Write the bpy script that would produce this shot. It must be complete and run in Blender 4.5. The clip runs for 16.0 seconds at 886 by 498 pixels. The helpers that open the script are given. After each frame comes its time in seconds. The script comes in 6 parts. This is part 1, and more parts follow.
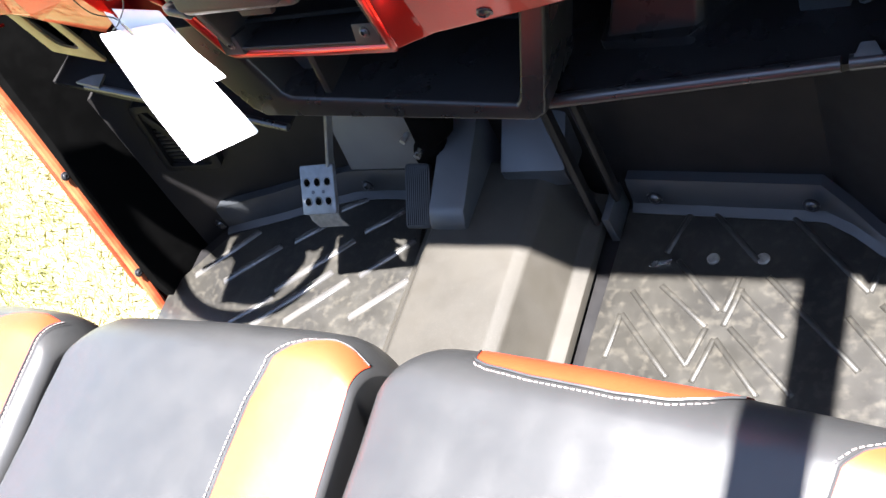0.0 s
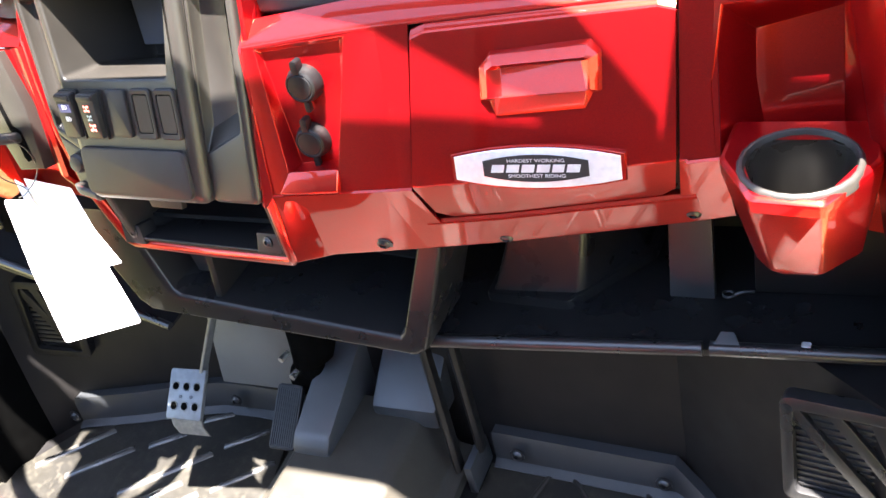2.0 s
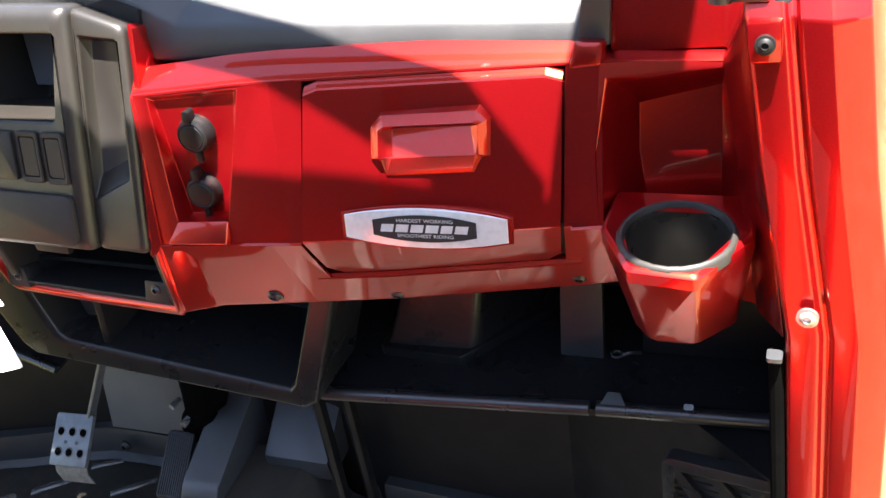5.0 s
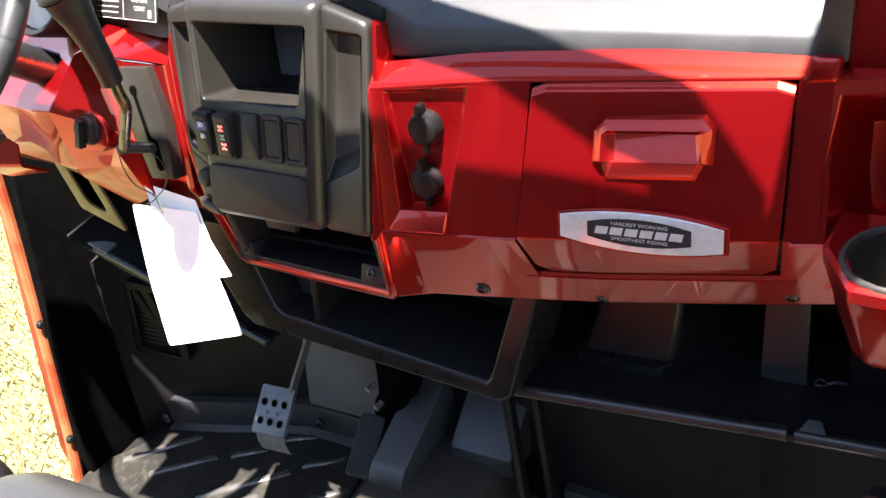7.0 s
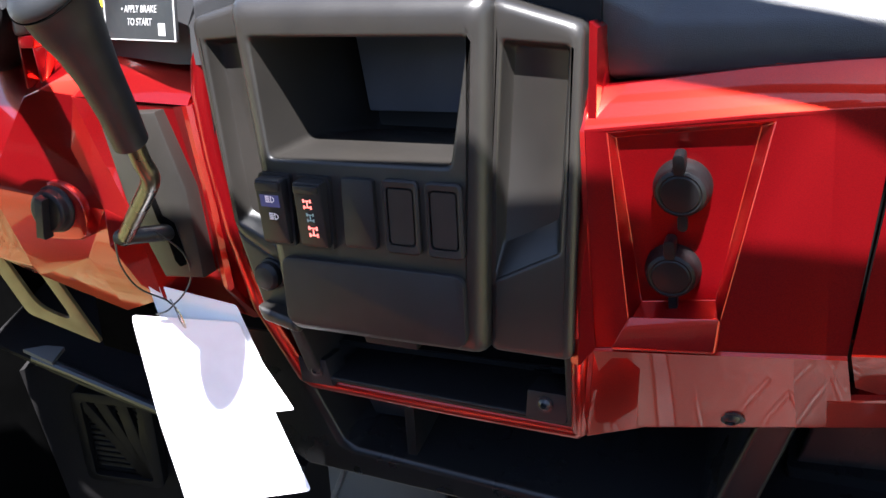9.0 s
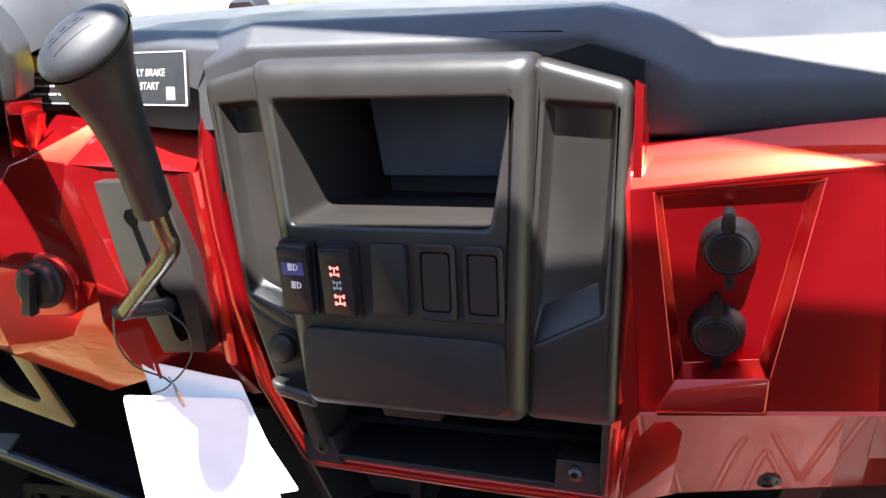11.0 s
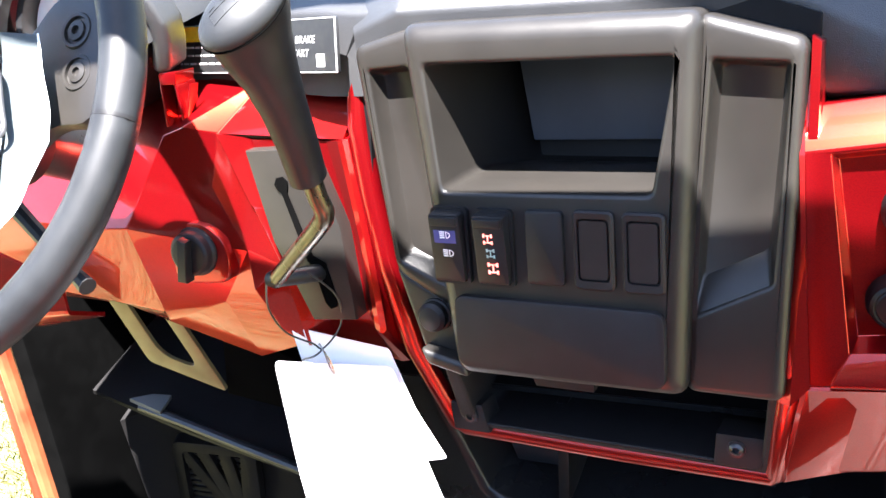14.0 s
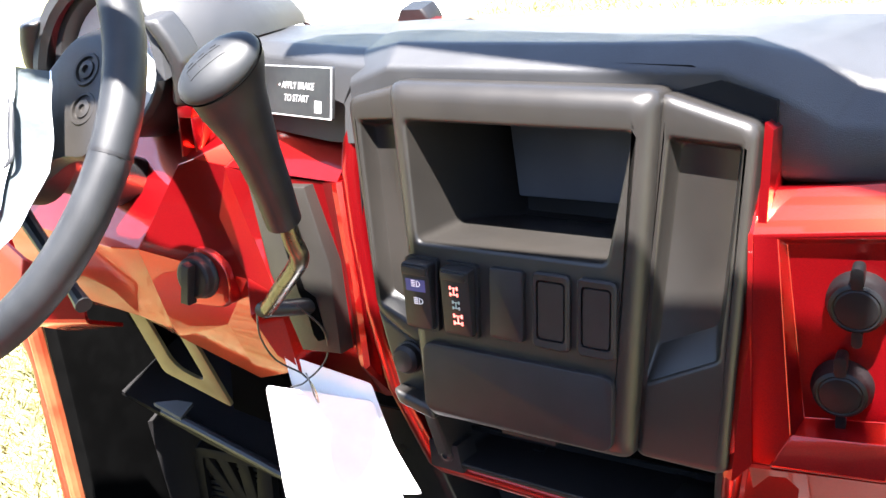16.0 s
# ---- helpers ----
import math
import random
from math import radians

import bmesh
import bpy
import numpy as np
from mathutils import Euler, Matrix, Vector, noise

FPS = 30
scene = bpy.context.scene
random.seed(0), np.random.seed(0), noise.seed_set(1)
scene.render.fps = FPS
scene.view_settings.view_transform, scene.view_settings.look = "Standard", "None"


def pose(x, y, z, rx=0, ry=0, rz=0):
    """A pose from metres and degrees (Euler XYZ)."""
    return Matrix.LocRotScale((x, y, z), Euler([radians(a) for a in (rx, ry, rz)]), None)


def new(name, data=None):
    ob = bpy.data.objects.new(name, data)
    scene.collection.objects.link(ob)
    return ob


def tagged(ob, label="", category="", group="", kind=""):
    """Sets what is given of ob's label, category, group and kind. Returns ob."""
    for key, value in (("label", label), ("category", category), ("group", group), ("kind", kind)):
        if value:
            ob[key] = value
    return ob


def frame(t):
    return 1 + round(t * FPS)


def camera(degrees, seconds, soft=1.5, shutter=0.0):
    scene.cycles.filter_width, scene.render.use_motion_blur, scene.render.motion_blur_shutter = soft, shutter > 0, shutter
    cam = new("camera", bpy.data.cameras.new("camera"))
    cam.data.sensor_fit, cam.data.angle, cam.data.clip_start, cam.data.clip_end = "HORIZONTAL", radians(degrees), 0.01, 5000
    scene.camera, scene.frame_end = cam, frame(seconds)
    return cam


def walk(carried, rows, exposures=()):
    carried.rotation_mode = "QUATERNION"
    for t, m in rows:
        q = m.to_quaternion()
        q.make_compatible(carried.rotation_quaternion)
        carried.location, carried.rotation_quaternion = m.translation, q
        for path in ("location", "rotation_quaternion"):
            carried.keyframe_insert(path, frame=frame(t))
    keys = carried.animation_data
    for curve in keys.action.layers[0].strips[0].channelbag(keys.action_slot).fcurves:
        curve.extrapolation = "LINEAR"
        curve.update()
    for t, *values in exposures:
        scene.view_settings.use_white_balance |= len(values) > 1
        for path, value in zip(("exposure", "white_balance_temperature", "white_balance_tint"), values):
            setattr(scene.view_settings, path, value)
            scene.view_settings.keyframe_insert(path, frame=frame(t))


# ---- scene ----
cam = camera(47.49, 16.0)
PATH = [
    (0, 0.5732, 0.3592, 1.7916, 37.58, 25.49, 19.58),
    (0.3, 0.5770, 0.3472, 1.7952, 38.90, 24.00, 19.14),
    (0.5, 0.5781, 0.3378, 1.7988, 40.06, 22.33, 19.34),
    (0.8, 0.5760, 0.3278, 1.7980, 42.44, 20.85, 19.57),
    (1, 0.5740, 0.3220, 1.7966, 44.05, 20.11, 20.01),
    (1.3, 0.5760, 0.3243, 1.7981, 45.65, 19.62, 20.66),
    (1.5, 0.5756, 0.3245, 1.7981, 46.95, 18.99, 20.74),
    (1.8, 0.5779, 0.3224, 1.7927, 50.45, 15.57, 20.94),
    (2, 0.5821, 0.3196, 1.7941, 52.54, 13.77, 21.36),
    (2.2, 0.5863, 0.3211, 1.7939, 53.75, 12.83, 21.64),
    (2.5, 0.5856, 0.3220, 1.8001, 54.78, 11.58, 21.71),
    (2.8, 0.5902, 0.3226, 1.7994, 55.26, 10.23, 20.75),
    (3, 0.5938, 0.3217, 1.8007, 55.66, 9.42, 20.06),
    (3.2, 0.5977, 0.3197, 1.8013, 55.37, 8.65, 19.36),
    (5.3, 0.6059, 0.3389, 1.8035, 54.18, 9.67, 18.66),
    (5.5, 0.6062, 0.3359, 1.7976, 55.04, 9.85, 20.02),
    (5.8, 0.6028, 0.3302, 1.7991, 55.56, 9.80, 21.98),
    (6, 0.5993, 0.3259, 1.8007, 55.76, 10.16, 23.60),
    (6.3, 0.5988, 0.3209, 1.8017, 56.09, 10.27, 25.00),
    (6.5, 0.5975, 0.3140, 1.8013, 57.01, 10.25, 26.34),
    (6.8, 0.5958, 0.3034, 1.8049, 57.44, 10.47, 28.25),
    (7, 0.5948, 0.2972, 1.8098, 57.22, 11.21, 30.18),
    (7.3, 0.5857, 0.2872, 1.8080, 57.46, 11.24, 31.52),
    (7.5, 0.5765, 0.2884, 1.8076, 58.13, 10.14, 30.58),
    (7.8, 0.5173, 0.3188, 1.8035, 61.25, 8.56, 24.90),
    (8, 0.4514, 0.3539, 1.8111, 60.88, 8.20, 21.52),
    (8.1, 0.4259, 0.3799, 1.8179, 59.74, 8.44, 20.32),
    (8.3, 0.3665, 0.4053, 1.7942, 59.51, 9.13, 18.07),
    (8.5, 0.3066, 0.4467, 1.7715, 56.36, 10.01, 17.08),
    (8.8, 0.2277, 0.4735, 1.7557, 55.96, 11.46, 19.38),
    (9, 0.1645, 0.4949, 1.7258, 55.56, 10.47, 20.77),
    (9.2, 0.1167, 0.5023, 1.7107, 55.67, 8.59, 20.92),
    (11.3, 0.0616, 0.4791, 1.7238, 59.08, 8.68, 15.24),
    (11.5, 0.0515, 0.4904, 1.7181, 57.51, 8.88, 15.68),
    (11.8, 0.0515, 0.4846, 1.7202, 56.26, 10.53, 16.90),
    (12, 0.0512, 0.4859, 1.7234, 55.94, 11.49, 17.63),
    (12.3, 0.0544, 0.4876, 1.7289, 56.60, 13.08, 18.74),
    (12.5, 0.0559, 0.4897, 1.7320, 57.08, 15.00, 20.45),
    (12.8, 0.0521, 0.4895, 1.7273, 58.13, 12.85, 21.19),
    (13, 0.0523, 0.4829, 1.7258, 58.49, 12.54, 21.49),
    (13.5, 0.0503, 0.4875, 1.7210, 58.27, 12.05, 21.45),
    (14, 0.0510, 0.4884, 1.7211, 57.94, 12.30, 21.38),
    (14.5, 0.0504, 0.4882, 1.7203, 58.32, 12.17, 20.92),
    (15, 0.0550, 0.4859, 1.7201, 58.77, 12.04, 21.16),
    (15.3, 0.0601, 0.4899, 1.7196, 58.72, 11.98, 21.36),
    (15.5, 0.0705, 0.4912, 1.7203, 59.27, 11.49, 21.49),
    (15.8, 0.1006, 0.5118, 1.7288, 59.86, 10.70, 24.40),
    (16, 0.1321, 0.5133, 1.7404, 60.02, 11.16, 27.99),
]
walk(cam, [(t, pose(x, y, z, rx, ry, rz)) for t, x, y, z, rx, ry, rz in PATH],
     exposures=[(t, e, k, 13) for t, e, k in ((0, 4.0, 6400), (0.5, 4.85, 6400), (1, 5.3, 6400), (1.5, 5.38, 6500), (2, 4.9, 6950), (2.5, 4.4, 7100), (3, 4.04, 7100), (5.5, 3.92, 7000), (7, 3.5, 7000), (7.5, 3.36, 6550), (8, 2.86, 6050), (8.5, 2.3, 5750), (9, 3.2, 6200), (11.5, 3.6, 6400), (13, 4.15, 6450), (15.5, 4.1, 6450), (16, 3.86, 6550))])

# ---- world, sun, exposure ----
SUN = Vector((0.16, -0.21, 1.0)).normalized()
world = bpy.data.worlds.new("sky")
scene.world = world
world.use_nodes = True
wn = world.node_tree.nodes
sky = wn.new("ShaderNodeTexSky")
sky.sky_type, sky.sun_disc = "NISHITA", False
sky.sun_elevation = math.asin(SUN.z)
sky.sun_rotation = math.atan2(SUN.x, SUN.y)
sky.air_density, sky.dust_density = 1.0, 0.5
world.node_tree.links.new(sky.outputs[0], wn["Background"].inputs[0])
wn["Background"].inputs[1].default_value = 0.058
lamp = bpy.data.lights.new("sun", "SUN")
lamp.energy, lamp.angle, lamp.color = 5.0, radians(0.6), (1.0, 0.975, 0.94)
sun = new("sun", lamp)
sun.matrix_world = Matrix.Translation((1, -1, 5)) @ SUN.to_track_quat("Z", "Y").to_matrix().to_4x4()

FLOOR_Z, GROUND_Z = 0.617, 0.08


# ---- materials ----
def material(name, color, rough=0.5, metal=0.0, coat=0.0, second=None, scale=40.0, bump=0.0, bump_scale=400.0,
             spec=0.5, rough_var=0.0, detail=4.0, lo=0.4, hi=0.62, coat_rough=0.04, fine=None, emit=0.0):
    """A surface with blotches of a second colour, uneven gloss and fine grain."""
    m = bpy.data.materials.new(name)
    m.use_nodes = True
    nt = m.node_tree
    n, link = nt.nodes, nt.links.new
    b = n["Principled BSDF"]
    b.inputs["Base Color"].default_value = (*color, 1)
    b.inputs["Roughness"].default_value = rough
    b.inputs["Metallic"].default_value = metal
    b.inputs["Coat Weight"].default_value = coat
    b.inputs["Coat Roughness"].default_value = coat_rough
    b.inputs["Specular IOR Level"].default_value = spec
    if emit:
        b.inputs["Emission Color"].default_value = (*color, 1)
        b.inputs["Emission Strength"].default_value = emit
    co = n.new("ShaderNodeTexCoord")
    out = None
    if second is not None:
        t = n.new("ShaderNodeTexNoise")
        t.inputs["Scale"].default_value, t.inputs["Detail"].default_value = scale, detail
        link(co.outputs["Object"], t.inputs["Vector"])
        ramp = n.new("ShaderNodeValToRGB")
        ramp.color_ramp.elements[0].position, ramp.color_ramp.elements[1].position = lo, hi
        ramp.color_ramp.elements[0].color, ramp.color_ramp.elements[1].color = (*color, 1), (*second, 1)
        link(t.outputs["Fac"], ramp.inputs[0])
        out = ramp.outputs[0]
    if fine is not None:
        t2 = n.new("ShaderNodeTexNoise")
        t2.inputs["Scale"].default_value, t2.inputs["Detail"].default_value = fine[1], 3
        link(co.outputs["Object"], t2.inputs["Vector"])
        r2 = n.new("ShaderNodeValToRGB")
        r2.color_ramp.elements[0].position, r2.color_ramp.elements[1].position = fine[2], fine[3]
        mx = n.new("ShaderNodeMix")
        mx.data_type = "RGBA"
        link(t2.outputs["Fac"], r2.inputs[0])
        link(r2.outputs[0], mx.inputs[0])
        if out:
            link(out, mx.inputs[6])
        else:
            mx.inputs[6].default_value = (*color, 1)
        mx.inputs[7].default_value = (*fine[0], 1)
        out = mx.outputs[2]
    if out:
        link(out, b.inputs["Base Color"])
    if rough_var:
        t3 = n.new("ShaderNodeTexNoise")
        t3.inputs["Scale"].default_value, t3.inputs["Detail"].default_value = 22, 5
        link(co.outputs["Object"], t3.inputs["Vector"])
        mr = n.new("ShaderNodeMapRange")
        mr.inputs[1].default_value, mr.inputs[2].default_value = 0.3, 0.7
        mr.inputs[3].default_value, mr.inputs[4].default_value = rough - rough_var, rough + rough_var
        link(t3.outputs["Fac"], mr.inputs[0])
        link(mr.outputs[0], b.inputs["Roughness"])
    if bump:
        t4 = n.new("ShaderNodeTexNoise")
        t4.inputs["Scale"].default_value, t4.inputs["Detail"].default_value = bump_scale, 2
        link(co.outputs["Object"], t4.inputs["Vector"])
        bp = n.new("ShaderNodeBump")
        bp.inputs["Strength"].default_value, bp.inputs["Distance"].default_value = bump, 0.002
        link(t4.outputs["Fac"], bp.inputs["Height"])
        link(bp.outputs[0], b.inputs["Normal"])
    return m


def candy_paint(name, deep, flake, share, rough, flake_rough):
    """Metallic lacquer: deep pigment, a wide lobe of warm flakes and a clear coat over both."""
    m = bpy.data.materials.new(name)
    m.use_nodes = True
    nt = m.node_tree
    n, link = nt.nodes, nt.links.new
    a, out = n["Principled BSDF"], n["Material Output"]
    b = n.new("ShaderNodeBsdfPrincipled")
    co = n.new("ShaderNodeTexCoord")
    big, fine = n.new("ShaderNodeTexNoise"), n.new("ShaderNodeTexNoise")
    big.inputs["Scale"].default_value, big.inputs["Detail"].default_value = 8, 3
    fine.inputs["Scale"].default_value, fine.inputs["Detail"].default_value = 1500, 1
    for t in (big, fine):
        link(co.outputs["Object"], t.inputs["Vector"])
    for p, col, metal in ((a, deep, 0.0), (b, flake, 1.0)):
        mx = n.new("ShaderNodeMix")
        mx.data_type = "RGBA"
        mx.inputs[6].default_value, mx.inputs[7].default_value = (*col, 1), (*[c * 0.78 for c in col], 1)
        link(big.outputs["Fac"], mx.inputs[0])
        link(mx.outputs[2], p.inputs["Base Color"])
        p.inputs["Metallic"].default_value = metal
        p.inputs["Roughness"].default_value = flake_rough if metal else rough
        p.inputs["Specular IOR Level"].default_value, p.inputs["Specular Tint"].default_value = 0.12, (1.0, 0.62, 0.5, 1.0)
        p.inputs["Coat Weight"].default_value, p.inputs["Coat Roughness"].default_value, p.inputs["Coat IOR"].default_value = 0.85, 0.035, 1.41
    mr = n.new("ShaderNodeMapRange")
    mr.inputs[1].default_value, mr.inputs[2].default_value = 0.35, 0.65
    mr.inputs[3].default_value, mr.inputs[4].default_value = share - 0.07, share + 0.07
    link(fine.outputs["Fac"], mr.inputs[0])
    mix = n.new("ShaderNodeMixShader")
    link(mr.outputs[0], mix.inputs[0])
    link(a.outputs[0], mix.inputs[1])
    link(b.outputs[0], mix.inputs[2])
    link(mix.outputs[0], out.inputs[0])
    return m


RED = candy_paint("red_metallic_paint", (0.086, 0.0006, 0.0022), (0.74, 0.0280, 0.0090), 0.38, 0.42, 0.28)
PLASTIC = material("black_moulded_plastic", (0.0115, 0.0115, 0.0125), 0.30, second=(0.015, 0.015, 0.016), scale=30, bump=0.08,
                   bump_scale=2600, rough_var=0.05)
# near-black without gloss: shade is put into the colour
UNLIT = material("unlit_black", (0.0015, 0.0015, 0.0015), 0.95, spec=0.01, second=(0.002, 0.002, 0.002), scale=40)
DARK = material("dark_inner_plastic", (0.0050, 0.0048, 0.0052), 0.48, spec=0.20, second=(0.0068, 0.0063, 0.0064), scale=14, bump=0.06, bump_scale=2200, rough_var=0.1)
SATIN = material("satin_console_plastic", (0.0112, 0.0101, 0.0090), 0.38, spec=0.38, second=(0.0142, 0.0126, 0.0110), scale=18, bump=0.09,
                 bump_scale=3200, rough_var=0.05)
COWL = material("grained_cowl_plastic", (0.0165, 0.0170, 0.0184), 0.47, spec=0.48, second=(0.0205, 0.0210, 0.0226), scale=25, bump=0.22, bump_scale=1500, rough_var=0.05)
PANEL = material("matt_switch_panel", (0.0105, 0.0096, 0.0100), 0.52, spec=0.20, second=(0.0130, 0.0119, 0.0123), scale=50, bump=0.07, bump_scale=3200)
GREY = material("blue_grey_trim_plastic", (0.0165, 0.0183, 0.0208), 0.42, second=(0.0205, 0.0226, 0.0255), scale=16, bump=0.1, bump_scale=2400, rough_var=0.08)
TUNNEL = material("dusty_tunnel_plastic", (0.0158, 0.0140, 0.0108), 0.62, spec=0.35, second=(0.0212, 0.0188, 0.0146), scale=9, bump=0.12, bump_scale=1800,
                  fine=((0.025, 0.0222, 0.0180), 420, 0.52, 0.80), rough_var=0.08)
MAT = material("dusty_rubber_mat", (0.0100, 0.0096, 0.0090), 0.44, spec=0.28, second=(0.0185, 0.0172, 0.0143), scale=11, bump=0.15, bump_scale=1600,
               fine=((0.034, 0.031, 0.0255), 70, 0.50, 0.80), rough_var=0.1, detail=9, lo=0.30, hi=0.70)
RIBS = material("polished_rubber_rib", (0.035, 0.034, 0.033), 0.24, spec=0.6, second=(0.055, 0.052, 0.048), scale=14, rough_var=0.06)
VINYL = material("black_grained_vinyl", (0.0190, 0.0192, 0.0194), 0.38, spec=0.36, second=(0.0206, 0.0206, 0.0206), scale=26, bump=0.16, bump_scale=1500, rough_var=0.05)
ORANGE = material("orange_red_vinyl", (0.42, 0.0360, 0.0110), 0.46, spec=0.30, second=(0.38, 0.0320, 0.0100), scale=14, bump=0.16, bump_scale=1500)
THREAD = material("pale_thread", (0.27, 0.22, 0.20), 0.8, second=(0.20, 0.165, 0.16), scale=300)
SILVER = material("brushed_silver", (0.62, 0.63, 0.65), 0.30, 0.55, second=(0.55, 0.56, 0.58), scale=120, bump=0.04, bump_scale=900)
STEEL = material("zinc_steel", (0.45, 0.45, 0.44), 0.3, 0.9, second=(0.32, 0.31, 0.30), scale=80, rough_var=0.1)
ALLOY = material("cast_pedal_alloy", (0.115, 0.121, 0.127), 0.42, 0.35, second=(0.09, 0.094, 0.098), scale=60, bump=0.08, bump_scale=1200)
BOLT = material("black_oxide_bolt", (0.02, 0.022, 0.025), 0.3, 0.6, second=(0.035, 0.036, 0.04), scale=200)
ROD = material("bronze_tinted_steel", (0.10, 0.085, 0.055), 0.25, 0.85, second=(0.07, 0.06, 0.04), scale=40, rough_var=0.08)
RUBBER = material("black_rubber", (0.0075, 0.0073, 0.0078), 0.44, spec=0.25, second=(0.010, 0.010, 0.011), scale=60, bump=0.08, bump_scale=2600, rough_var=0.06)
GRIP = material("grained_wheel_rubber", (0.0070, 0.0077, 0.0090), 0.50, spec=0.30, second=(0.012, 0.013, 0.0145), scale=30, bump=0.13, bump_scale=1900, rough_var=0.05)
PAPER = material("white_card", (0.86, 0.86, 0.88), 0.55, second=(0.82, 0.82, 0.84), scale=30, bump=0.02, bump_scale=200)
KHAKI = material("zinc_chromate_bracket", (0.15, 0.12, 0.058), 0.40, 0.4, second=(0.12, 0.095, 0.045), scale=35, rough_var=0.08)
PRINT = material("printed_pale_ink", (0.33, 0.33, 0.33), 0.5, second=(0.28, 0.28, 0.28), scale=200)
WHITE = material("printed_white", (0.8, 0.8, 0.8), 0.5, second=(0.72, 0.72, 0.72), scale=200)
YELLOW = material("printed_yellow", (0.8, 0.62, 0.02), 0.5, second=(0.74, 0.56, 0.02), scale=200)
BLACKPRINT = material("printed_black", (0.010, 0.010, 0.011), 0.35, second=(0.014, 0.014, 0.014), scale=200)
ICON_RED = material("lit_red_legend", (0.9, 0.16, 0.12), 0.4, second=(0.95, 0.42, 0.36), scale=500, emit=0.25)
ICON_BLUE = material("lit_blue_legend", (0.012, 0.016, 0.085), 0.4, second=(0.014, 0.016, 0.07), scale=300, emit=0.10)
TEAL = material("printed_teal", (0.30, 0.42, 0.40), 0.4, second=(0.2, 0.32, 0.31), scale=300)
DIAL = material("pale_dial_face", (0.6, 0.62, 0.62), 0.3, second=(0.5, 0.52, 0.53), scale=40)
MESH = material("grille_mesh", (0.010, 0.010, 0.011), 0.4, second=(0.016, 0.016, 0.016), scale=60, bump=0.1, bump_scale=600)
CONCRETE = material("pale_concrete", (0.50, 0.49, 0.47), 0.85, second=(0.42, 0.41, 0.39), scale=1.6, bump=0.3, bump_scale=60, detail=8)
GRASS = material("dry_summer_grass", (0.100, 0.102, 0.034), 0.9, second=(0.165, 0.140, 0.066), scale=3.0, bump=0.8, bump_scale=90, detail=9,
                 fine=((0.075, 0.086, 0.034), 45, 0.5, 0.62))
BLADE = material("grass_blade", (0.125, 0.130, 0.036), 0.75, second=(0.205, 0.172, 0.078), scale=2.6, lo=0.38, hi=0.66, detail=8)
EDGE = material("orange_red_edge", (0.24, 0.034, 0.012), 0.42, 0.2, 0.5, second=(0.27, 0.085, 0.034), scale=20)

CUPGREY = material("satin_grey_liner", (0.015, 0.0138, 0.0125), 0.48, spec=0.35, second=(0.019, 0.0176, 0.0158), scale=40, bump=0.1, bump_scale=2400, rough_var=0.06)
CUPIN = material("glossy_liner_bore", (0.0150, 0.0128, 0.0105), 0.30, spec=0.40, second=(0.0185, 0.0160, 0.0132), scale=30, rough_var=0.05)
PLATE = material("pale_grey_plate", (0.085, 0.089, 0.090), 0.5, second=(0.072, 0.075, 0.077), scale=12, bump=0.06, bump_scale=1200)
CAP = material("black_socket_cap", (0.0028, 0.0028, 0.0033), 0.45, spec=0.18, second=(0.004, 0.004, 0.0045), scale=80, bump=0.06, bump_scale=2400)
CAP_BLACK = material("black_cage_paint", (0.004, 0.004, 0.0045), 0.35, second=(0.006, 0.006, 0.006), scale=60)
RECESS = material("skylit_blue_grey", (0.060, 0.066, 0.078), 0.45, second=(0.070, 0.077, 0.090), scale=20, bump=0.08, bump_scale=2400)
BIN = material("black_bin_plastic", (0.0085, 0.0085, 0.009), 0.30, spec=0.26, second=(0.008, 0.008, 0.0085), scale=24, bump=0.05, bump_scale=2400, rough_var=0.06)
PALEGREY = material("blue_grey_hump_plastic", (0.023, 0.0255, 0.028), 0.45, second=(0.028, 0.0305, 0.0335), scale=16, bump=0.1, bump_scale=2400, rough_var=0.08)
# light put into the colour: sun specks on the mat, reflection on the pedal lip
LIT_BROWN = material("lit_pale_brown", (0.10, 0.095, 0.085), 0.35, 0.2, second=(0.16, 0.15, 0.13), scale=90)
BLOCKER_GREY = material("brown_grey_blocker", (0.11, 0.10, 0.095), 0.8, second=(0.14, 0.125, 0.115), scale=2.0, bump=0.2, bump_scale=30, detail=6)

CLEAR = bpy.data.materials.new("clear_plastic_film")
CLEAR.use_nodes = True
cb = CLEAR.node_tree.nodes["Principled BSDF"]
cb.inputs["Base Color"].default_value = (0.115, 0.135, 0.142, 1)
cb.inputs["Roughness"].default_value = 0.28
cb.inputs["Transmission Weight"].default_value = 0.55
cb.inputs["IOR"].default_value = 1.12
cn = CLEAR.node_tree.nodes.new("ShaderNodeTexNoise")
cn.inputs["Scale"].default_value = 11
cbump = CLEAR.node_tree.nodes.new("ShaderNodeBump")
cbump.inputs["Strength"].default_value, cbump.inputs["Distance"].default_value = 0.3, 0.006
CLEAR.node_tree.links.new(cn.outputs["Fac"], cbump.inputs["Height"])
CLEAR.node_tree.links.new(cbump.outputs[0], cb.inputs["Normal"])


# ---- mesh tools ----
def local(o, u, v):
    """A slanted work plane: returns a function of (across, up, towards the viewer)."""
    o, u, v = Vector(o), Vector(u).normalized(), Vector(v)
    v = (v - v.dot(u) * u).normalized()
    w = u.cross(v)
    return lambda a, b, c=0.0: o + a * u + b * v + c * w


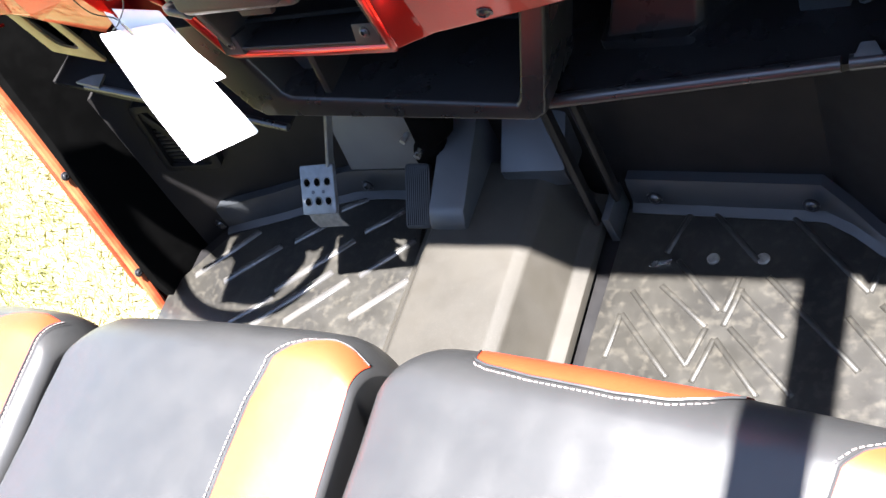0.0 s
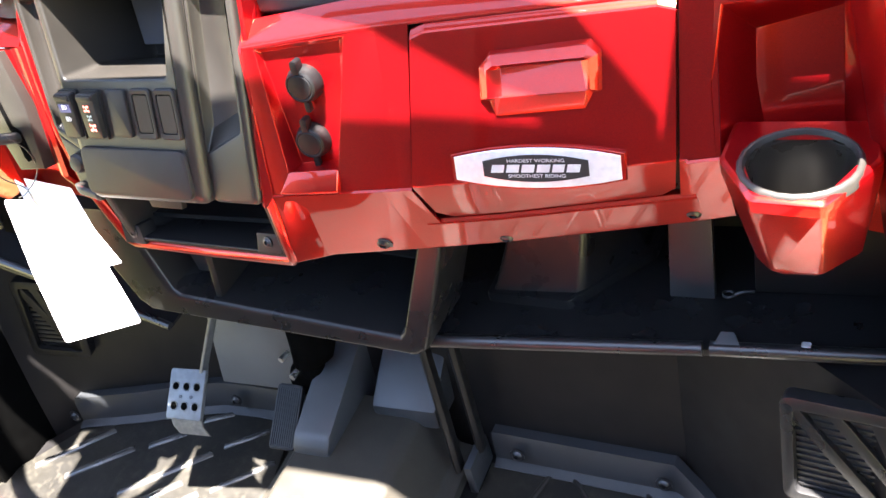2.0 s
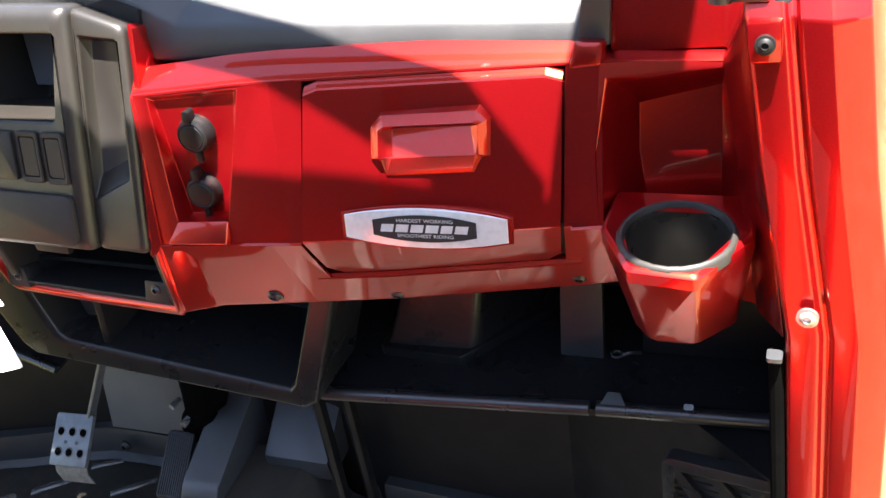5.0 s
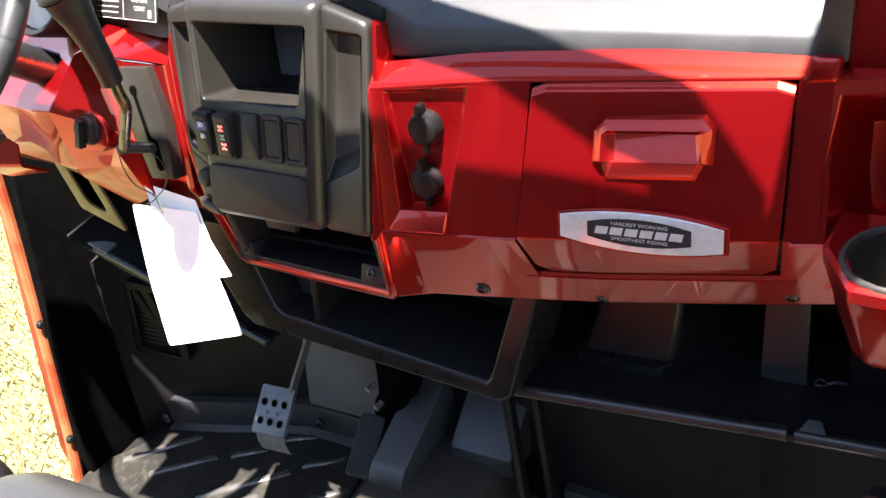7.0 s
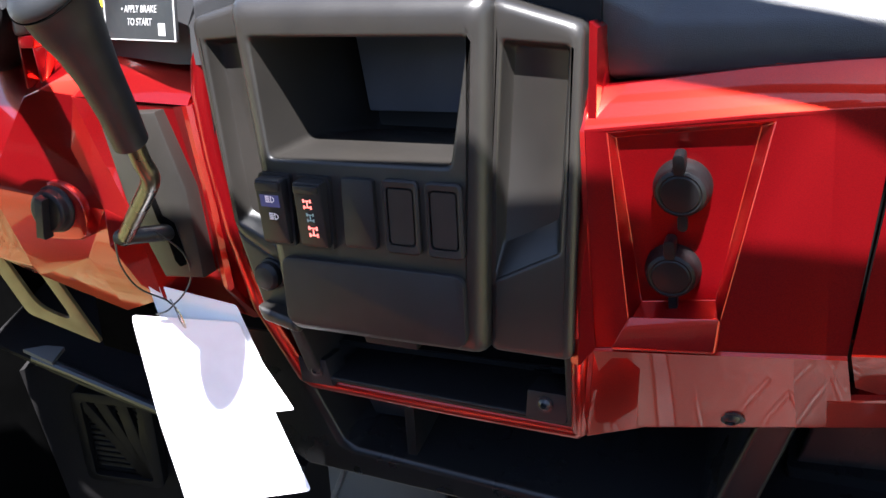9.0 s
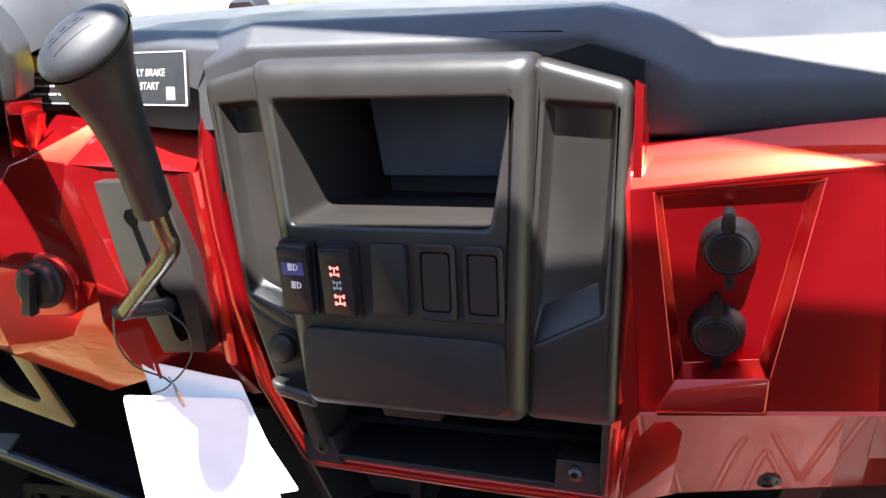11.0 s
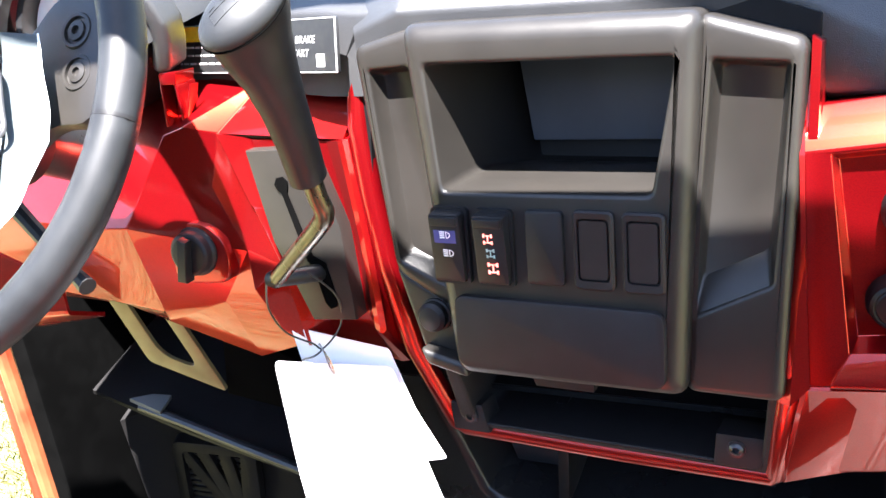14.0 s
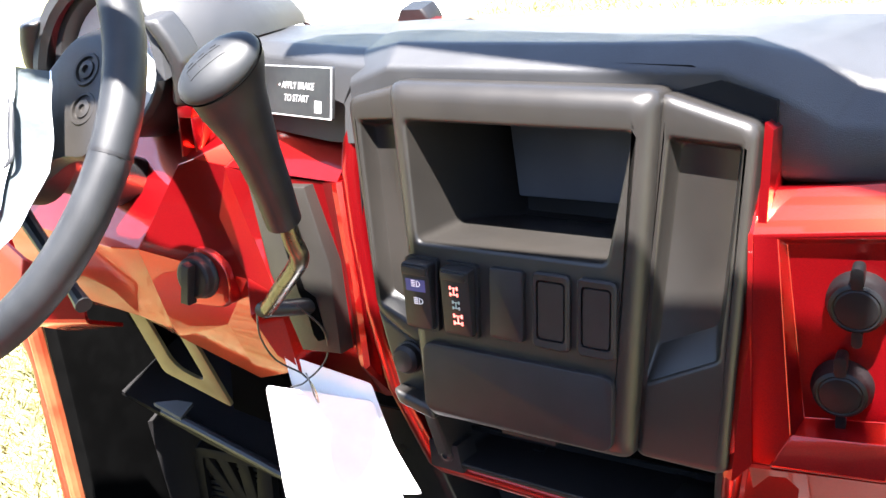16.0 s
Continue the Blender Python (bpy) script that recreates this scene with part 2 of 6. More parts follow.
def loft(bm, loops, closed=True, cap0=False, cap1=False):
    """Skin between loops of equally many points."""
    vs = [[bm.verts.new(p) for p in loop] for loop in loops]
    k = len(vs[0])
    for a, b in zip(vs, vs[1:]):
        for i in range(k if closed else k - 1):
            j = (i + 1) % k
            bm.faces.new((a[i], a[j], b[j], b[i]))
    if cap0:
        bm.faces.new(vs[0][::-1])
    if cap1:
        bm.faces.new(vs[-1])
    return vs


def prism(bm, f, outline, w0, w1):
    """A slab with the outline (u, v) between the depths w0 and w1 of the plane f."""
    loft(bm, [[f(u, v, w) for u, v in outline] for w in (w0, w1)], True, True, True)


def slab(bm, f, outline, w0, w1, chamfer):
    """A slab whose front edge is chamfered towards its middle."""
    cu, cv = sum(p[0] for p in outline) / len(outline), sum(p[1] for p in outline) / len(outline)

    def inset(p, d):
        r = math.hypot(p[0] - cu, p[1] - cv)
        s = max(0.0, 1 - d / max(r, 1e-6))
        return cu + (p[0] - cu) * s, cv + (p[1] - cv) * s
    front = [inset(p, chamfer * 1.4) for p in outline]
    mid = [inset(p, chamfer * 0.4) for p in outline]
    loft(bm, [[f(u, v, w0) for u, v in outline], [f(u, v, w1 - chamfer) for u, v in outline],
              [f(u, v, w1 - chamfer * 0.3) for u, v in mid], [f(u, v, w1) for u, v in front]], True, True, True)


def rounded(u0, u1, v0, v1, r, n=4):
    """A rectangle with rounded corners."""
    pts = []
    for cx, cy, a in ((u1 - r, v1 - r, 0), (u0 + r, v1 - r, 90), (u0 + r, v0 + r, 180), (u1 - r, v0 + r, 270)):
        for i in range(n + 1):
            t = radians(a + 90 * i / n)
            pts.append((cx + r * math.cos(t), cy + r * math.sin(t)))
    return pts


def circle(cx, cy, r, n=24, ry=None):
    return [(cx + r * math.cos(2 * math.pi * i / n), cy + (ry or r) * math.sin(2 * math.pi * i / n)) for i in range(n)]


def inset_poly(poly, d):
    """A convex outline moved inwards by d."""
    area = sum(a[0] * b[1] - b[0] * a[1] for a, b in zip(poly, poly[1:] + poly[:1]))
    s = 1.0 if area > 0 else -1.0
    lines = []
    for a, b in zip(poly, poly[1:] + poly[:1]):
        dx, dy = b[0] - a[0], b[1] - a[1]
        k = math.hypot(dx, dy)
        lines.append((a[0] - s * dy / k * d, a[1] + s * dx / k * d, dx, dy))
    out = []
    for (x1, y1, p, q), (x2, y2, r, t) in zip(lines[-1:] + lines[:-1], lines):
        den = p * t - q * r
        m = ((x2 - x1) * t - (y2 - y1) * r) / den
        out.append((x1 + m * p, y1 + m * q))
    return out


def soft(poly, r, n=5):
    """The outline with its corners rounded off."""
    out = []
    k = len(poly)
    for i, p in enumerate(poly):
        ends = []
        for o in (poly[i - 1], poly[(i + 1) % k]):
            dx, dy = o[0] - p[0], o[1] - p[1]
            e = math.hypot(dx, dy)
            t = min(r, 0.45 * e) / e
            ends.append((p[0] + dx * t, p[1] + dy * t))
        (ax, ay), (bx, by) = ends
        for j in range(n + 1):
            t = j / n
            out.append(((1 - t) ** 2 * ax + 2 * t * (1 - t) * p[0] + t * t * bx, (1 - t) ** 2 * ay + 2 * t * (1 - t) * p[1] + t * t * by))
    return out


def brow(f, poly, w, r, corner, n=5):
    """Rings of a rounded outer edge, rising to the face at depth w."""
    return [[f(u, v, w - r + r * math.sin(a)) for u, v in soft(inset_poly(poly, r * (1 - math.cos(a))), corner)] for a in [math.pi / 2 * k / n for k in range(n + 1)]]


def mouth(f, poly, w, r, corner, n=4):
    """Rings of a rounded inner edge, falling from the face at depth w."""
    return [[f(u, v, w - r + r * math.cos(a)) for u, v in soft(inset_poly(poly, -r * (1 - math.sin(a))), corner)] for a in [math.pi / 2 * k / n for k in range(n + 1)]]


def flat_ring(f, poly, w, corner):
    return [f(u, v, w) for u, v in soft(poly, corner)]


def tube(bm, pts, r, n=10, caps=True, flat=1.0, close=False):
    """A round bar along points; r may be a list."""
    pts = [Vector(p) for p in pts]
    rs = r if isinstance(r, (list, tuple)) else [r] * len(pts)
    loops = []
    ref = None
    m = len(pts)
    for i, p in enumerate(pts):
        a = pts[(i - 1) % m] if close or i > 0 else p
        b = pts[(i + 1) % m] if close or i < m - 1 else p
        d = (b - a).normalized()
        if ref is None:
            ref = d.orthogonal().normalized()
        ref = (ref - ref.dot(d) * d).normalized()
        s = d.cross(ref)
        loops.append([p + rs[i] * (math.cos(2 * math.pi * k / n) * ref + flat * math.sin(2 * math.pi * k / n) * s) for k in range(n)])
    if close:
        loops.append(loops[0])
    loft(bm, loops, True, caps and not close, caps and not close)


def smooth_path(pts, n=6):
    """Catmull-Rom points through pts."""
    pts = [Vector(p) for p in pts]
    out = []
    for i in range(len(pts) - 1):
        p0, p1, p2, p3 = pts[max(i - 1, 0)], pts[i], pts[i + 1], pts[min(i + 2, len(pts) - 1)]
        for k in range(n):
            t = k / n
            out.append(0.5 * (2 * p1 + (p2 - p0) * t + (2 * p0 - 5 * p1 + 4 * p2 - p3) * t * t + (3 * p1 - p0 - 3 * p2 + p3) * t ** 3))
    return out + [pts[-1]]


def disc(bm, f, cx, cy, r, w0, w1, n=24, chamfer=0.0):
    c = chamfer
    loops = [[f(u, v, w0) for u, v in circle(cx, cy, r, n)], [f(u, v, w1 - c) for u, v in circle(cx, cy, r, n)]]
    if c:
        loops.append([f(u, v, w1) for u, v in circle(cx, cy, r - c, n)])
    loft(bm, loops, True, True, True)


def block(bm, lo, hi):
    prism(bm, lambda a, b, c: Vector((a, b, c)), [(lo[0], lo[1]), (hi[0], lo[1]), (hi[0], hi[1]), (lo[0], hi[1])], lo[2], hi[2])


def finish(bm, mat, bevel=0.0, angle=32, segs=2, weld=1e-5):
    bmesh.ops.remove_doubles(bm, verts=bm.verts, dist=weld)
    bmesh.ops.recalc_face_normals(bm, faces=bm.faces)
    if bevel:
        edges = [e for e in bm.edges if len(e.link_faces) == 2 and e.calc_face_angle(0) > radians(22)]
        bmesh.ops.bevel(bm, geom=edges, offset=bevel, segments=segs, affect="EDGES", clamp_overlap=True, profile=0.6)
    me = bpy.data.meshes.new("mesh")
    bm.to_mesh(me)
    bm.free()
    for p in me.polygons:
        p.use_smooth = True
    me.set_sharp_from_angle(angle=radians(angle))
    me.materials.append(mat)
    return me


def part(name, bm, mat, parent=None, label="", bevel=0.0, angle=32, segs=2, thick=0.0):
    """Links a bmesh as one mesh object under a thing or a part."""
    ob = new(name, finish(bm, mat, bevel, angle, segs))
    ob.parent = parent
    if thick:
        s = ob.modifiers.new("thickness", "SOLIDIFY")
        s.thickness, s.offset = thick, -1
        me = bpy.data.meshes.new_from_object(ob.evaluated_get(bpy.context.evaluated_depsgraph_get()))
        me.set_sharp_from_angle(angle=radians(angle))
        ob.modifiers.clear()
        ob.data = me
    if label:
        ob["label"] = label
    return ob


def thing(name, label, category, group="", kind=""):
    return tagged(new(name), label, category, group, kind)


def bolt(parent, f, u, v, w, r=0.008, mat=None, name="bolt"):
    """A button-head screw with a socket."""
    mat = mat or BOLT
    bm = bmesh.new()
    loft(bm, [[f(a, b, w - 0.002) for a, b in circle(u, v, r * 1.35)], [f(a, b, w + 0.001) for a, b in circle(u, v, r * 1.35)],
              [f(a, b, w + 0.0012) for a, b in circle(u, v, r)], [f(a, b, w + r * 0.45) for a, b in circle(u, v, r * 0.8)],
              [f(a, b, w + r * 0.6) for a, b in circle(u, v, r * 0.5)], [f(a, b, w + r * 0.15) for a, b in circle(u, v, r * 0.42)]], True, True, True)
    return part(name, bm, mat, parent)


# ---- ground ----
bm = bmesh.new()
edge = [-400, -60, -14, -6, -3.5, -2, -1, 0, 1, 2, 3.5, 5, 7, 10, 16, 60, 400]
grid = [[bm.verts.new((x, y, GROUND_Z + (0.02 * noise.noise((x, y, 0)) if abs(x) < 20 and abs(y) < 20 else 0))) for x in edge] for y in edge]
for i in range(len(edge) - 1):
    for j in range(len(edge) - 1):
        bm.faces.new((grid[i][j], grid[i][j + 1], grid[i + 1][j + 1], grid[i + 1][j]))
tagged(part("ground", bm, GRASS), "sunlit patchy green and straw-coloured lawn round the vehicle", "lawn", kind="structure")

bm = bmesh.new()
prism(bm, lambda a, b, c: Vector((a, b, c)), [(-5.3, 3.6), (-2.6, 3.6), (-2.6, 60.0), (-5.3, 60.0)], GROUND_Z - 0.06, GROUND_Z + 0.035)
tagged(part("pavement", bm, CONCRETE, bevel=0.01), "pale concrete drive in full sun beside the lawn", "pavement", kind="structure")

# grass tufts, dense where the lawn shows past the vehicle
rng = random.Random(4)
verts, faces = [], []


def tuft_area(x0, x1, y0, y1, count):
    for _ in range(count):
        x, y = rng.uniform(x0, x1), rng.uniform(y0, y1)
        if -5.3 < x < -2.6 and y > 3.6:
            continue
        a, h, s = rng.uniform(0, 6.28), rng.uniform(0.015, 0.045), rng.uniform(0.0015, 0.0032)
        lx, ly = rng.uniform(-0.03, 0.03), rng.uniform(-0.03, 0.03)
        k = len(verts)
        c, d = math.cos(a) * s, math.sin(a) * s
        z = GROUND_Z - 0.01
        verts.extend([(x - c, y - d, z), (x + c, y + d, z), (x + c * 0.6 + lx * 0.5, y + d * 0.6 + ly * 0.5, z + h * 0.7), (x + lx, y + ly, z + h)])
        faces.extend([(k, k + 1, k + 2), (k, k + 2, k + 3)])


tuft_area(-3.2, -0.95, 0.2, 3.2, 70000)
tuft_area(-2.6, 4.0, 3.2, 9.5, 130000)
me = bpy.data.meshes.new("grass")
me.from_pydata(verts, [], faces)
me.materials.append(BLADE)
tagged(new("grass", me), "short green and dry straw-coloured grass blades", "grass", kind="stuff")

# ---- body shell: floor, firewall, sides ----
# floor pan under the mats
bm = bmesh.new()
prism(bm, lambda a, b, c: Vector((a, b, c)), [(-0.86, -0.25), (0.585, -0.25), (0.585, 1.02), (0.31, 1.215), (-0.48, 1.26), (-0.79, 1.17), (-0.86, 1.08)],
      FLOOR_Z - 0.05, FLOOR_Z - 0.012)
tagged(part("floor", bm, DARK), "black plastic floor pan of the cab", "floor", kind="structure")

# firewall: outline in plan, rising and leaning forwards
plan = [(0.60, 0.99), (0.45, 1.11), (0.36, 1.165), (0.31, 1.202), (0.01, 1.218), (-0.10, 1.235), (-0.44, 1.246), (-0.505, 1.244), (-0.70, 1.19), (-0.79, 1.165), (-0.875, 1.10)]
bm = bmesh.new()
loft(bm, [[Vector((x, y, FLOOR_Z - 0.03)) for x, y in plan], [Vector((x, y + 0.012, FLOOR_Z + 0.09)) for x, y in plan],
          [Vector((x, y + 0.045, 0.97)) for x, y in plan], [Vector((x, y + 0.12, 0.98)) for x, y in plan]], closed=False)
tagged(part("wall_front", bm, DARK, thick=0.012), "black plastic firewall at the front of the footwells", "firewall", kind="structure")

bm = bmesh.new()
block(bm, (-0.87, 1.33, 0.80), (0.60, 1.345, 1.44))
tagged(part("wall_back", bm, DARK), "dark inner panel behind the dashboard shelves", "panel", kind="structure")

# kick flange with bolts
flange = thing("flange", "dark grey moulded floor flange bolted along the firewall", "trim", kind="structure")
plan2 = [(0.578, 0.990), (0.52, 1.036), (0.46, 1.080), (0.415, 1.115), (0.372, 1.140), (0.335, 1.170), (0.297, 1.192), (0.02, 1.208)]
plan3 = [(-0.36, 1.236), (-0.44, 1.238), (-0.505, 1.236), (-0.56, 1.222), (-0.65, 1.192), (-0.775, 1.158)]


def low(x):
    # the strip drops to a low lip towards the door sill
    return 1.0 - 0.72 * min(1.0, max(0.0, (x - 0.30) / 0.06))


for k, pl in enumerate((plan2, plan3)):
    bm = bmesh.new()
    loft(bm, [[Vector((x, y + 0.02, FLOOR_Z + 0.054 * low(x))) for x, y in pl], [Vector((x, y, FLOOR_Z + 0.056 * low(x))) for x, y in pl],
              [Vector((x, y - 0.004, FLOOR_Z + 0.047 * low(x))) for x, y in pl], [Vector((x, y - 0.008, FLOOR_Z + 0.008)) for x, y in pl],
              [Vector((x, y - 0.022, FLOOR_Z + 0.002)) for x, y in pl]], closed=False)
    part("flange_strip", bm, GREY, flange, thick=0.006)
for x, y in ((0.065, 1.196), (0.285, 1.182), (-0.462, 1.228), (-0.765, 1.145)):
    f = local((x, y, FLOOR_Z + 0.036), (1, -0.06, 0), (0, 0.1, 1))
    bolt(flange, f, 0, 0, 0.010, 0.0085)

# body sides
# driver's panel in lightless black, the footwell's shade as colour
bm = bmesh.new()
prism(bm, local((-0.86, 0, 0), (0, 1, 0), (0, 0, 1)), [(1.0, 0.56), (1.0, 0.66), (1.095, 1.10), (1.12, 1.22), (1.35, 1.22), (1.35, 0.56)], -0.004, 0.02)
tagged(part("wall_left", bm, UNLIT, bevel=0.004), "black inner side panel of the driver's footwell, shade in its colour", "side panel", kind="structure")
bm = bmesh.new()
tube(bm, smooth_path([(-0.875, 0.985, 0.60), (-0.875, 1.01, 0.70), (-0.875, 1.06, 0.93), (-0.875, 1.094, 1.10), (-0.872, 1.11, 1.20)]), 0.0105, 10)
edge_l = tagged(part("trim", bm, EDGE), "red painted edge of the door opening, orange in tone", "door edge", kind="structure")
for t in (0.12, 0.62):
    f = local((-0.862, 1.0 + 0.1 * t, 0.64 + 0.45 * t), (0, 1, 0), (0, 0, 1))
    bolt(edge_l, f, -0.012, 0, 0.0, 0.006)
bm = bmesh.new()
prism(bm, local((-0.90, 0, 0), (0, 1, 0), (0, 0, 1)), [(1.0, 0.50), (1.0, 0.66), (1.10, 1.10), (1.12, 1.30), (2.0, 1.15), (2.0, 0.50)], -0.012, 0.012)
tagged(part("wall_side", bm, RED, bevel=0.004), "outer red body side panel ahead of the door opening", "body panel", kind="structure")
bm = bmesh.new()
prism(bm, local((0.62, 0, 0), (0, 1, 0), (0, 0, 1)), [(1.0, 0.55), (1.0, 1.22), (1.06, 1.45), (1.4, 1.43), (1.4, 0.55)], -0.03, 0.0)
tagged(part("wall_right", bm, DARK, bevel=0.004), "black inner side panel of the passenger's footwell", "side panel", kind="structure")

# hidden panel added to stop sky light leaking onto the shelf
bm = bmesh.new()
block(bm, (0.42, 1.115, 1.235), (0.595, 1.345, 1.247))
tagged(part("wall_light_stop", bm, DARK, bevel=0.002), "hidden black panel behind the cup holder, added to keep sky light out", "panel", kind="structure")

# ---- mats ----
flat = lambda a, b, c=0.0: Vector((a, b, FLOOR_Z + c))


def mat(outline, ribs, label, rib_mat):
    ob = thing("floor_mat", label, "floor mat", "rubber mats in the footwells")
    bm = bmesh.new()
    slab(bm, flat, outline, -0.012, 0.0, 0.003)
    part("sheet", bm, MAT, ob)
    for (ax, ay), (bx, by), wid in ribs:
        a, b = Vector((ax, ay)), Vector((bx, by))
        d = (b - a).normalized()
        s = Vector((-d.y, d.x)) * wid
        bm = bmesh.new()
        q = [(a + s), (a - s), (b - s), (b + s)]
        e = [(a + s * 0.4 + d * wid), (a - s * 0.4 + d * wid), (b - s * 0.4 - d * wid), (b + s * 0.4 - d * wid)]
        m = [(a + s * 0.85 + d * wid * 0.3), (a - s * 0.85 + d * wid * 0.3), (b - s * 0.85 - d * wid * 0.3), (b + s * 0.85 - d * wid * 0.3)]
        loft(bm, [[flat(p.x, p.y, -0.002) for p in q], [flat(p.x, p.y, 0.0022) for p in m], [flat(p.x, p.y, 0.0040) for p in e]], True, False, True)
        part("rib", bm, rib_mat, ob, angle=70)
    return ob

R = 0.0046
mat([(-0.012, 0.30), (0.58, 0.30), (0.58, 0.99), (0.40, 1.10), (0.30, 1.178), (0.012, 1.196)],
    [((0.143, 1.189), (0.220, 1.104), R), ((0.254, 1.180), (0.364, 1.062), R), ((0.235, 1.082), (0.363, 0.949), R), ((0.201, 1.058), (0.270, 0.989), R),
     ((0.050, 1.051), (0.151, 0.938), R), ((0.090, 1.062), (0.166, 0.999), R), ((0.106, 1.105), (0.180, 1.024), R), ((0.204, 1.063), (0.188, 1.001), R),
     ((0.185, 1.022), (0.198, 1.081), R), ((0.110, 1.185), (0.087, 1.115), R), ((0.166, 0.999), (0.148, 0.938), R), ((0.180, 0.983), (0.161, 0.915), R),
     ((0.042, 1.013), (0.128, 0.919), R), ((0.042, 1.013), (0.034, 0.941), R), ((0.180, 0.983), (0.248, 0.903), R), ((0.196, 1.001), (0.290, 0.908), R),
     ((0.364, 1.062), (0.378, 1.113), R), ((0.341, 1.027), (0.400, 0.957), R), ((0.379, 1.046), (0.440, 0.985), R)],
    "dusty black rubber mat with raised crossing ribs in the passenger's footwell", MAT)
mat([(-0.855, 0.30), (-0.325, 0.30), (-0.325, 1.06), (-0.36, 1.222), (-0.50, 1.222), (-0.56, 1.205), (-0.77, 1.138), (-0.855, 1.02)],
    [((-0.809, 1.042), (-0.697, 1.147), 0.007), ((-0.732, 1.033), (-0.631, 1.115), 0.007), ((-0.608, 1.122), (-0.549, 1.163), 0.007),
     ((-0.604, 1.020), (-0.473, 1.130), 0.007), ((-0.461, 1.145), (-0.391, 1.193), 0.006), ((-0.435, 1.056), (-0.347, 1.132), 0.006),
     ((-0.625, 0.945), (-0.493, 1.065), 0.007), ((-0.555, 0.959), (-0.451, 1.050), 0.007), ((-0.424, 0.975), (-0.332, 1.055), 0.007),
     ((-0.532, 1.192), (-0.480, 1.218), 0.006), ((-0.70, 0.93), (-0.60, 1.01), 0.007)],
    "dusty black rubber mat with slanting ribs in the driver's footwell", RIBS)

bm = bmesh.new()
slab(bm, flat, [(0.066, 1.092), (0.096, 1.096), (0.098, 1.104), (0.068, 1.100)], 0.0, 0.003, 0.001)
clip_ = tagged(part("mat_clip", bm, STEEL), "small bright steel clip on the passenger's mat", "clip")
# round sun specks on the mat, put in as thin pale discs
for x, y in ((0.156, 1.108), (0.224, 1.110)):
    bm = bmesh.new()
    disc(bm, flat, x, y, 0.009, 0.0, 0.003, 18, 0.0015)
    tagged(part("mat_sun_speck", bm, LIT_BROWN), "round pale disc for a sun speck on the passenger's mat", "stud")

# ---- centre tunnel ----
tunnel = thing("tunnel_cover", "dusty dark plastic transmission tunnel cover between the footwells", "tunnel cover")
bm = bmesh.new()
sec = [(-0.335, 0.0), (-0.300, 0.02), (-0.262, 0.085), (-0.246, 0.103), (-0.094, 0.103), (-0.076, 0.094), (-0.040, 0.02), (-0.016, 0.014), (-0.014, 0.0)]
loft(bm, [[Vector((x, y, FLOOR_Z + z)) for x, z in sec] for y in (0.30, 0.9, 1.21)], closed=False)
part("cover", bm, TUNNEL, tunnel, bevel=0.004)
bm = bmesh.new()
prism(bm, lambda a, b, c: Vector((c, a, b)), [(1.176, 0.70), (1.176, 0.738), (1.25, 0.785), (1.50, 0.93), (1.50, 0.70)], -0.152, -0.044)
part("hump", bm, PALEGREY, tunnel, "grey moulded hump", bevel=0.008)
bm = bmesh.new()
prism(bm, lambda a, b, c: Vector((c, a, b)), [(1.082, 0.70), (1.084, 0.727), (1.10, 0.745), (1.25, 0.80), (1.50, 0.93), (1.50, 0.66)], -0.248, -0.184)
part("side_hump", bm, PALEGREY, tunnel, "grey moulded side hump", bevel=0.008)
bm = bmesh.new()
block(bm, (-0.0, 1.135, FLOOR_Z), (0.012, 1.205, FLOOR_Z + 0.055))
part("edge_tab", bm, GREY, tunnel, bevel=0.002)
for (ax, ay, az), (bx, by, bz) in (((-0.014, 1.14, 0.655), (-0.040, 1.20, 1.00)), ((0.012, 1.175, 0.665), (-0.004, 1.215, 1.00))):
    bm = bmesh.new()
    loft(bm, [[Vector((x + dx, y + dy, z)) for dx, dy in ((-0.006, 0.0), (0.0, -0.005), (0.006, 0.0), (0.006, 0.016), (-0.006, 0.016))] for x, y, z in ((ax, ay, az), (bx, by, bz))], True, True, True)
    part("brace", bm, DARK, tunnel, bevel=0.002)
# steel plate behind the pedals
bm = bmesh.new()
prism(bm, local((0, 1.232, 0.69), (1, 0, 0), (0, 0.10, 1)), [(-0.478, 0.0), (-0.30, 0.0), (-0.30, 0.26), (-0.440, 0.26)], 0.0, 0.006)
tagged(part("plate", bm, PLATE, bevel=0.001), "flat pale grey plate on the firewall behind the pedals", "plate", kind="structure")

# ---- pedals ----
brake = thing("brake_pedal", "cast alloy brake pedal with six round holes", "pedal")
f = local((-0.449, 1.124, 0.772), (1, 0.05, 0), (0, 0.76, 0.65))
bm = bmesh.new()
slab(bm, f, rounded(-0.033, 0.033, -0.040, 0.040, 0.004), -0.004, 0.004, 0.0012)
pad = part("pad", bm, ALLOY, brake)
for cx in (-0.020, 0.0, 0.020):
    for cy in (-0.019, 0.012):
        bm = bmesh.new()
        loft(bm, [[f(a, b, w) for a, b in circle(cx, cy, r, 18)] for r, w in ((0.0078, 0.0041), (0.0068, 0.0050), (0.0062, 0.0046), (0.0056, 0.0042))], True, False, False)
        rim_ = part("hole_rim", bm, ALLOY, pad)
        # flat black disc, the hole's inner shade as colour
        bm = bmesh.new()
        disc(bm, f, cx, cy, 0.0057, 0.0040, 0.0043, 16)
        part("hole", bm, UNLIT, rim_, "black disc in place of a pressed hole")
for cx in (-0.009, 0.011):
    # dark disc on the solid pad, the small hole's shade as colour
    bm = bmesh.new()
    disc(bm, f, cx, -0.004, 0.003, 0.004, 0.0046, 12)
    part("hole", bm, BOLT, pad, "small dark disc in place of a hole")
